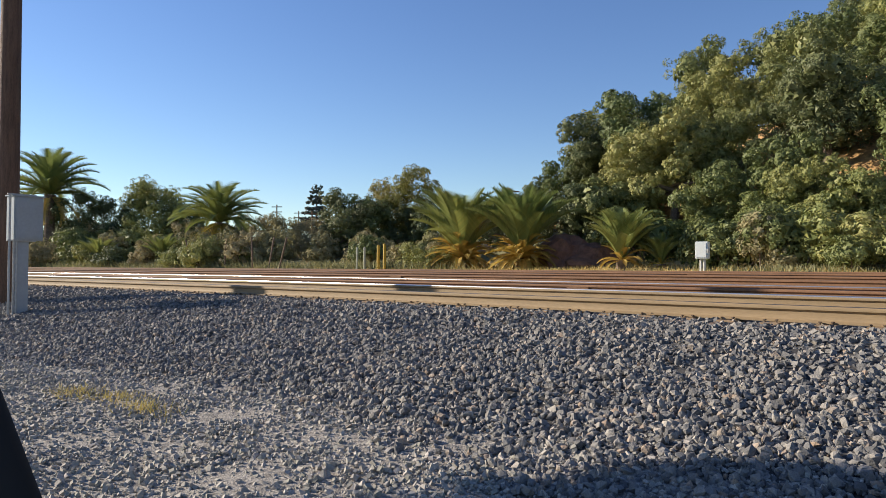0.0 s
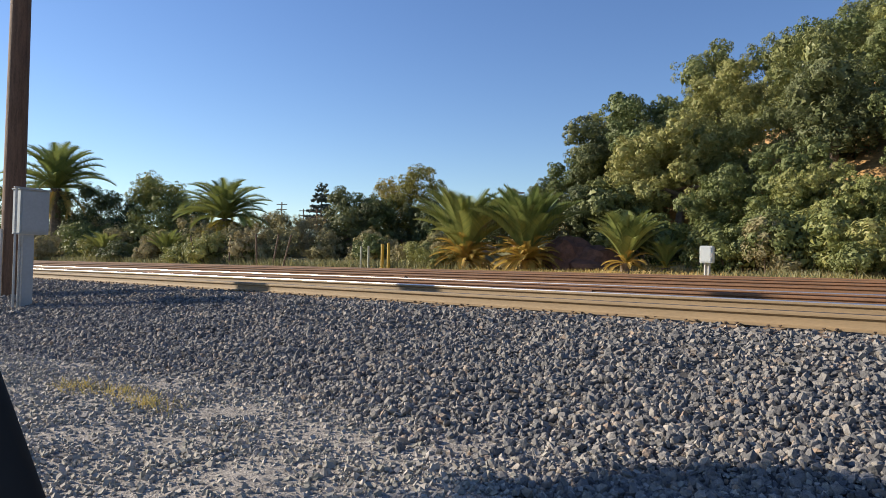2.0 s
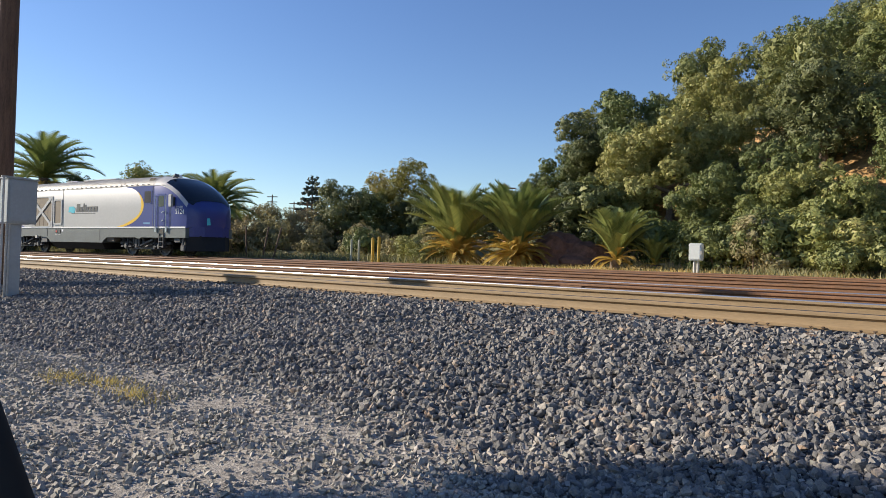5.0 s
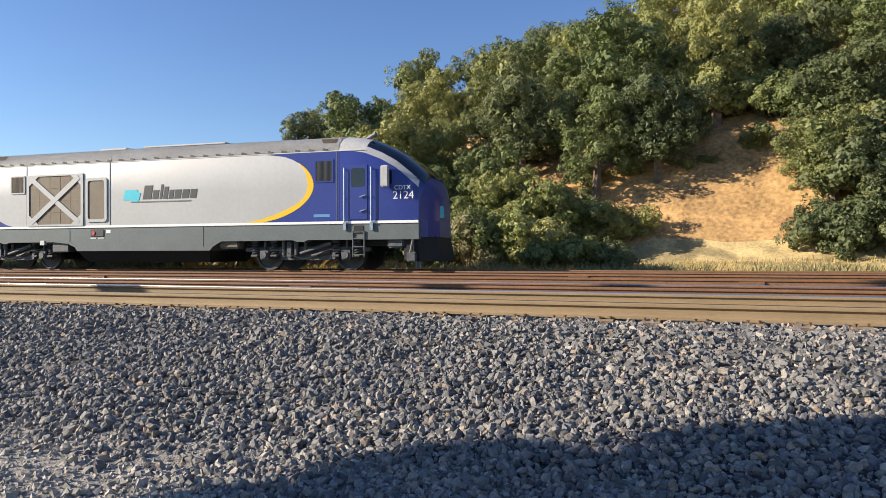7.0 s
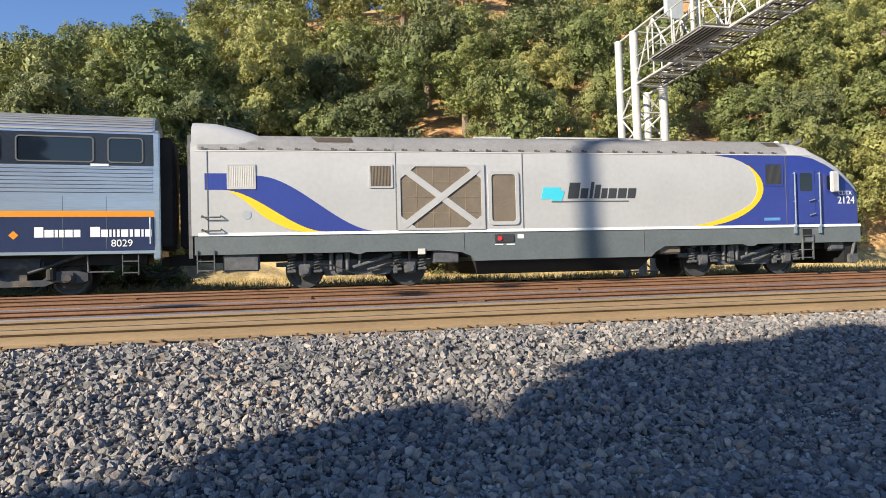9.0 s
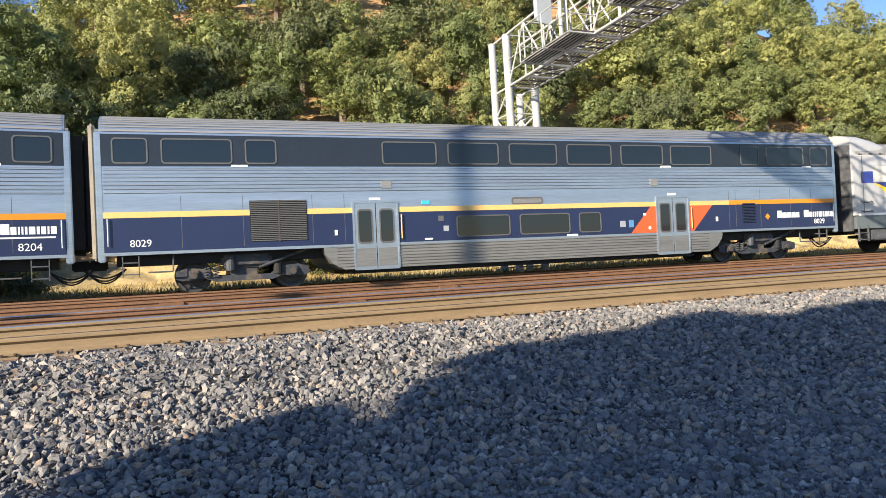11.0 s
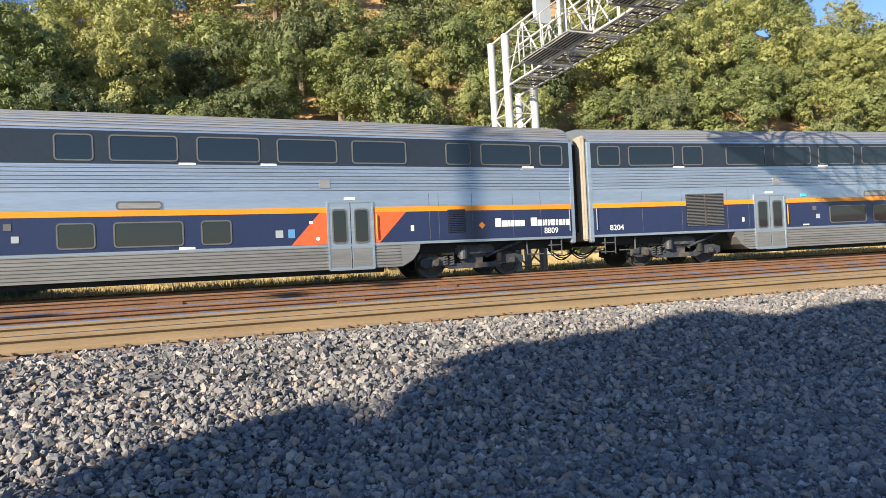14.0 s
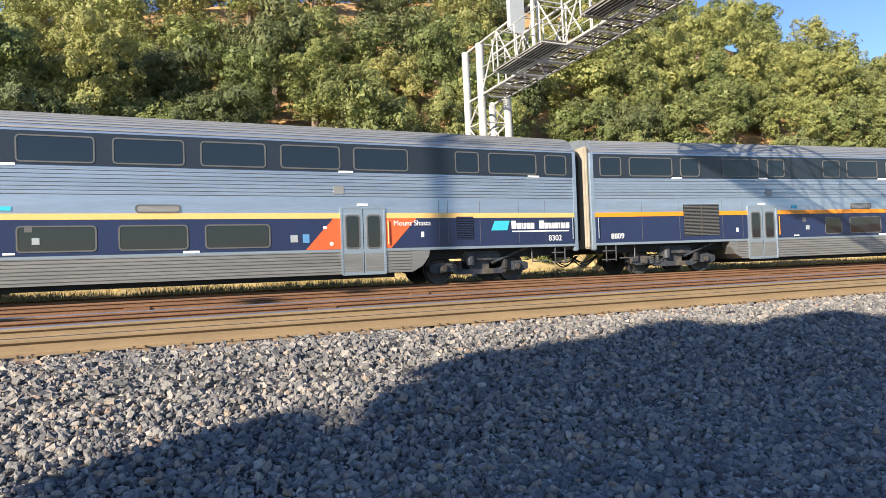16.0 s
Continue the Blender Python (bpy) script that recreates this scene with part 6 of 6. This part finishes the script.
def build_small_things():
    # white box on a post
    x, y = polar(-23.6, ring_d(-23.6, 24.2))
    z = ground_z(x, y)
    w = new("signal_box")
    w.matrix_basis = pose(x, y, z, 0, 0, 8)
    part("box_body", box(bmesh.new(), -0.22, 0.22, -0.14, 0.14, 0.52, 1.12, 0.02), M["boxpale"], w)
    part("box_door", box(bmesh.new(), -0.19, 0.17, -0.155, -0.135, 0.56, 1.08, 0.01), M["boxpale"], w)
    part("latch", box(bmesh.new(), 0.18, 0.235, -0.165, -0.13, 0.72, 0.86, 0.008), M["galv"], w)
    for dx in (-0.05, 0.07):
        part("post", rod(bmesh.new(), (dx, 0, -0.4), (dx, 0, 0.53), 0.05, 10), M["galv"], w, "steel post")
    tagged(w, "pale metal signal box on a steel post in dry grass", "signal box")
    for az, mt, lab, r, h in ((-48.55, "post_yellow", "faded yellow painted steel bollard", 0.075, 1.3), (-49.05, "post_yellow", "faded yellow painted steel bollard", 0.075, 1.25), (-50.15, "post_pale", "thin weathered pale marker post", 0.06, 1.15), (-50.75, "post_pale", "thin weathered pale marker post", 0.06, 1.15)):
        x, y = polar(az, ring_d(az, 24.6))
        z = ground_z(x, y)
        o = new("bollard" if mt == "post_yellow" else "marker_post")
        o.matrix_basis = pose(x, y, z)
        bm = rod(bmesh.new(), (0, 0, -0.3), (0, 0, h), r, 14)
        bmesh.ops.create_uvsphere(bm, u_segments=14, v_segments=8, radius=r, matrix=Matrix.Translation((0, 0, h)) @ Matrix.Diagonal((1, 1, 0.5, 1)))
        smooth(part("shaft", bm, M[mt], o), 50)
        tagged(o, lab, "post", "posts beyond the tracks")
    # leaning pickets in the brush
    rng = random.Random(8)
    for az in (-56.9, -57.7, -61.0, -63.4, -58.9):
        x, y = polar(az, ring_d(az, 24.8))
        o = new("fence_picket")
        o.matrix_basis = pose(x, y, ground_z(x, y), rng.uniform(-8, 8), rng.uniform(-18, 18), 0)
        part("stake", rod(bmesh.new(), (0, 0, -0.3), (0, 0, 1.9), 0.05, 8), M["tie"], o)
        tagged(o, "thin leaning weathered wooden fence stake", "fence stake", "fence stakes in the brush")
    # heaps of mulch and a grey container behind
    for az, n, r, h in ((-34.1, 28.6, 1.5, 1.5), (-32.0, 29.2, 1.8, 1.25)):
        x, y = polar(az, ring_d(az, n))
        bm = bmesh.new()
        bmesh.ops.create_icosphere(bm, subdivisions=4, radius=1.0)
        for v in bm.verts:
            k = 1 + 0.22 * noise.noise(v.co * 2.2 + Vector((az, 0, 0))) + 0.07 * noise.noise(v.co * 9)
            v.co = Vector((v.co.x * r * k, v.co.y * r * k, max(-0.3, v.co.z * h * k)))
        o = part("mulch_heap", bm, M["mulch"], None)
        o.matrix_basis = pose(x, y, ground_z(x, y))
        tagged(o, "heap of red-brown mulch beyond the tracks", "mulch heap", "mulch heaps")
    x, y = polar(-34.4, ring_d(-34.4, 31.5))
    z = EYE + 0.45
    c = new("container")
    c.matrix_basis = pose(x, y, z, 0, 0, 28)
    part("container_body", box(bmesh.new(), -1.7, 1.7, -0.9, 0.9, 0.0, 1.42, 0.03), M["boxgrey"], c)
    bm = bmesh.new()
    for i in range(9):
        xx = -1.6 + i * 0.4
        box(bm, xx - 0.04, xx + 0.04, -0.95, -0.9, 0.05, 1.36)
    part("container_rim", box(bmesh.new(), -1.75, 1.75, -0.95, 0.95, 1.42, 1.5, 0.02), M["boxgrey"], c)
    part("side_ribs", bm, M["boxgrey"], c)
    part("red_light", box(bmesh.new(), -1.6, -1.35, -0.5, -0.25, 1.5, 1.7, 0.03), M["red"], c, "small red lamp")
    tagged(c, "grey steel container behind the mulch heaps", "container")
    # far utility poles
    for az, d, h in ((-57.1, 170, 14), (-55.4, 190, 14), (-38.4, 95, 10.2), (-54.35, 150, 11)):
        x, y = polar(az, d)
        o = new("far_utility_pole")
        o.matrix_basis = pose(x, y, ground_z(x, y), 0, 0, 30)
        part("shaft", rod(bmesh.new(), (0, 0, -1), (0, 0, h), 0.2, 8, 0.14), M["pole"], o)
        for k in (0.6, 1.8):
            part("crossarm", box(bmesh.new(), -1.3, 1.3, -0.1, 0.1, h - k, h - k + 0.18), M["pole"], o)
        tagged(o, "distant wooden utility pole with crossarms", "utility pole", "far utility poles")
    # the frame of the window that the view is taken from
    eye = Vector((0, 0, EYE))

    def way(az, el):
        a, b = radians(az), radians(el)
        return Vector((math.sin(a) * math.cos(b), math.cos(a) * math.cos(b), math.sin(b)))

    top, low = eye + way(-77.4, -3.5) * 0.62, eye + way(-72.9, -16.6) * 0.62
    d = (low - top).normalized()
    side = Vector((-0.26, -0.966, 0))
    out = side - side.dot(d) * d
    out.normalize()
    nrm = d.cross(out).normalized()
    bm = bmesh.new()
    a, b = top - d * 0.25, low + d * 0.30
    rings = []
    for p in (a, top.lerp(low, 0.5), b):
        pr = []
        for u, v in ((0.0, -0.01), (0.006, -0.02), (0.03, -0.024), (0.22, -0.02), (0.22, 0.03), (0.03, 0.03), (0.006, 0.022), (0.0, 0.01)):
            pr.append(bm.verts.new(p + out * u + nrm * v))
        rings.append(pr)
    for r0, r1 in zip(rings, rings[1:]):
        for k in range(8):
            bm.faces.new((r0[k], r0[(k + 1) % 8], r1[(k + 1) % 8], r1[k]))
    bm.faces.new(rings[0])
    bm.faces.new(rings[-1][::-1])
    bmesh.ops.recalc_face_normals(bm, faces=bm.faces[:])
    tagged(smooth(part("car_window_pillar", bm, M["car_trim"], None), 50), "black trim of a car window pillar", "car window pillar")


build_small_things()


# ---- grass ----
def blades(count, seed, spot, h0, h1, lean=0.35, width=0.012):
    rng = np.random.default_rng(seed)
    v, f = [], []
    for i in range(count):
        x, y = spot(rng)
        z = ground_z(x, y)
        a, h = rng.uniform(0, 6.28), rng.uniform(h0, h1)
        w = Vector((math.cos(a), math.sin(a), 0)) * width * (h / h1 + 0.4)
        b = Vector((x, y, z - 0.03))
        t = b + Vector((rng.normal() * lean * h, rng.normal() * lean * h, h))
        k = len(v)
        v += [b - w, b + w, t]
        f.append((k, k + 1, k + 2))
    return np.array(v), np.array(f)


def build_grass():
    def strip(rng):
        s = rng.uniform(-75, 42)
        if s < -24 and rng.random() < 0.75:
            s = rng.uniform(-24, 42)
        return at(s, 23.4 + 6.0 * rng.random() ** 1.1)[:2]

    v, f = blades(32000, 61, strip, 0.05, 0.26, 0.4, 0.016)
    tagged(new("dry_grass", quick_mesh("dry_grass", v, f, M["grass_dry"])), "dry golden grass beyond the tracks", "grass", kind="stuff")

    def reeds(rng):
        az = -77 + 4.0 * int(rng.integers(9)) + rng.normal() * 1.4
        return polar(az, ring_d(az, 24.6 + 1.6 * rng.random()))

    v, f = blades(7600, 62, reeds, 0.15, 0.6, 0.55, 0.03)
    tagged(new("tall_weeds", quick_mesh("tall_weeds", v, f, M["grass_green"])), "tall pale green weeds beside the far track", "weeds", kind="stuff")

    def green(rng):
        s = rng.choice([-8.0, -2.5, 3, 7, 12, 16.5, 20, 26]) + rng.normal() * 1.2
        return at(s, 24.2 + 1.6 * rng.random())[:2]

    v, f = blades(5000, 63, green, 0.12, 0.4, 0.4, 0.025)
    tagged(new("green_weeds", quick_mesh("green_weeds", v, f, M["grass_green"])), "low green weeds in the dry grass", "weeds", kind="stuff")

    def tuft(rng):
        c = [(-6.9, 2.75), (-7.5, 2.55), (-6.2, 2.7)][int(rng.integers(3))]
        return c[0] + rng.normal() * 0.22, c[1] + rng.normal() * 0.10

    v, f = blades(700, 64, tuft, 0.04, 0.13, 0.6, 0.006)
    tagged(new("grass_tuft", quick_mesh("grass_tuft", v, f, M["grass_dry"])), "small yellow grass tuft in the gravel", "grass", kind="stuff")


build_grass()
# ---- how the train runs ----
def run(t):
    """Metres along the track of the locomotive's grille at t seconds."""
    lag = np.interp(t, [0, 5.5, 6.2, 7, 7.5, 8, 8.7, 9.5, 12.5, 13.2, 14.5, 16], [-0.31, -0.31, -0.05, 0.27, 0.34, 0.14, 0.02, -0.25, -0.75, -0.60, -0.88, -0.92])
    return -115.733 + 13.3246 * t + 0.00594 * t * t - float(lag)


def ride(s):
    return Matrix.Translation(at(s, TRAIN_N, EYE - 0.128)) @ pose(0, 0, 0, 0, 0, along(s)) @ pose(0, 0, 0, 1.3, 0, 0)


def motions():
    times = [i * 0.5 for i in range(33)]
    # the locomotive turns about its middle
    walk(locomotive, [(t, ride(run(t) + 3.7) @ pose(-3.7, 0, 0)) for t in times])
    for i, c in enumerate(coaches):
        half = COACH_L * STRETCH / 2
        back = -7.77 - half - i * 25.95
        walk(c, [(t, ride(run(t) + back) @ pose(-half, 0, 0)) for t in times])
    # the wheels roll: one row for each frame, under 90 degrees apart
    for w, x, r in TRUCK_WHEELS:
        walk(w, [(k / FPS, pose(x, 0, r, 0, math.degrees((run(k / FPS) - run(0)) / r) % 360, 0)) for k in range(16 * FPS + 1)])


motions()
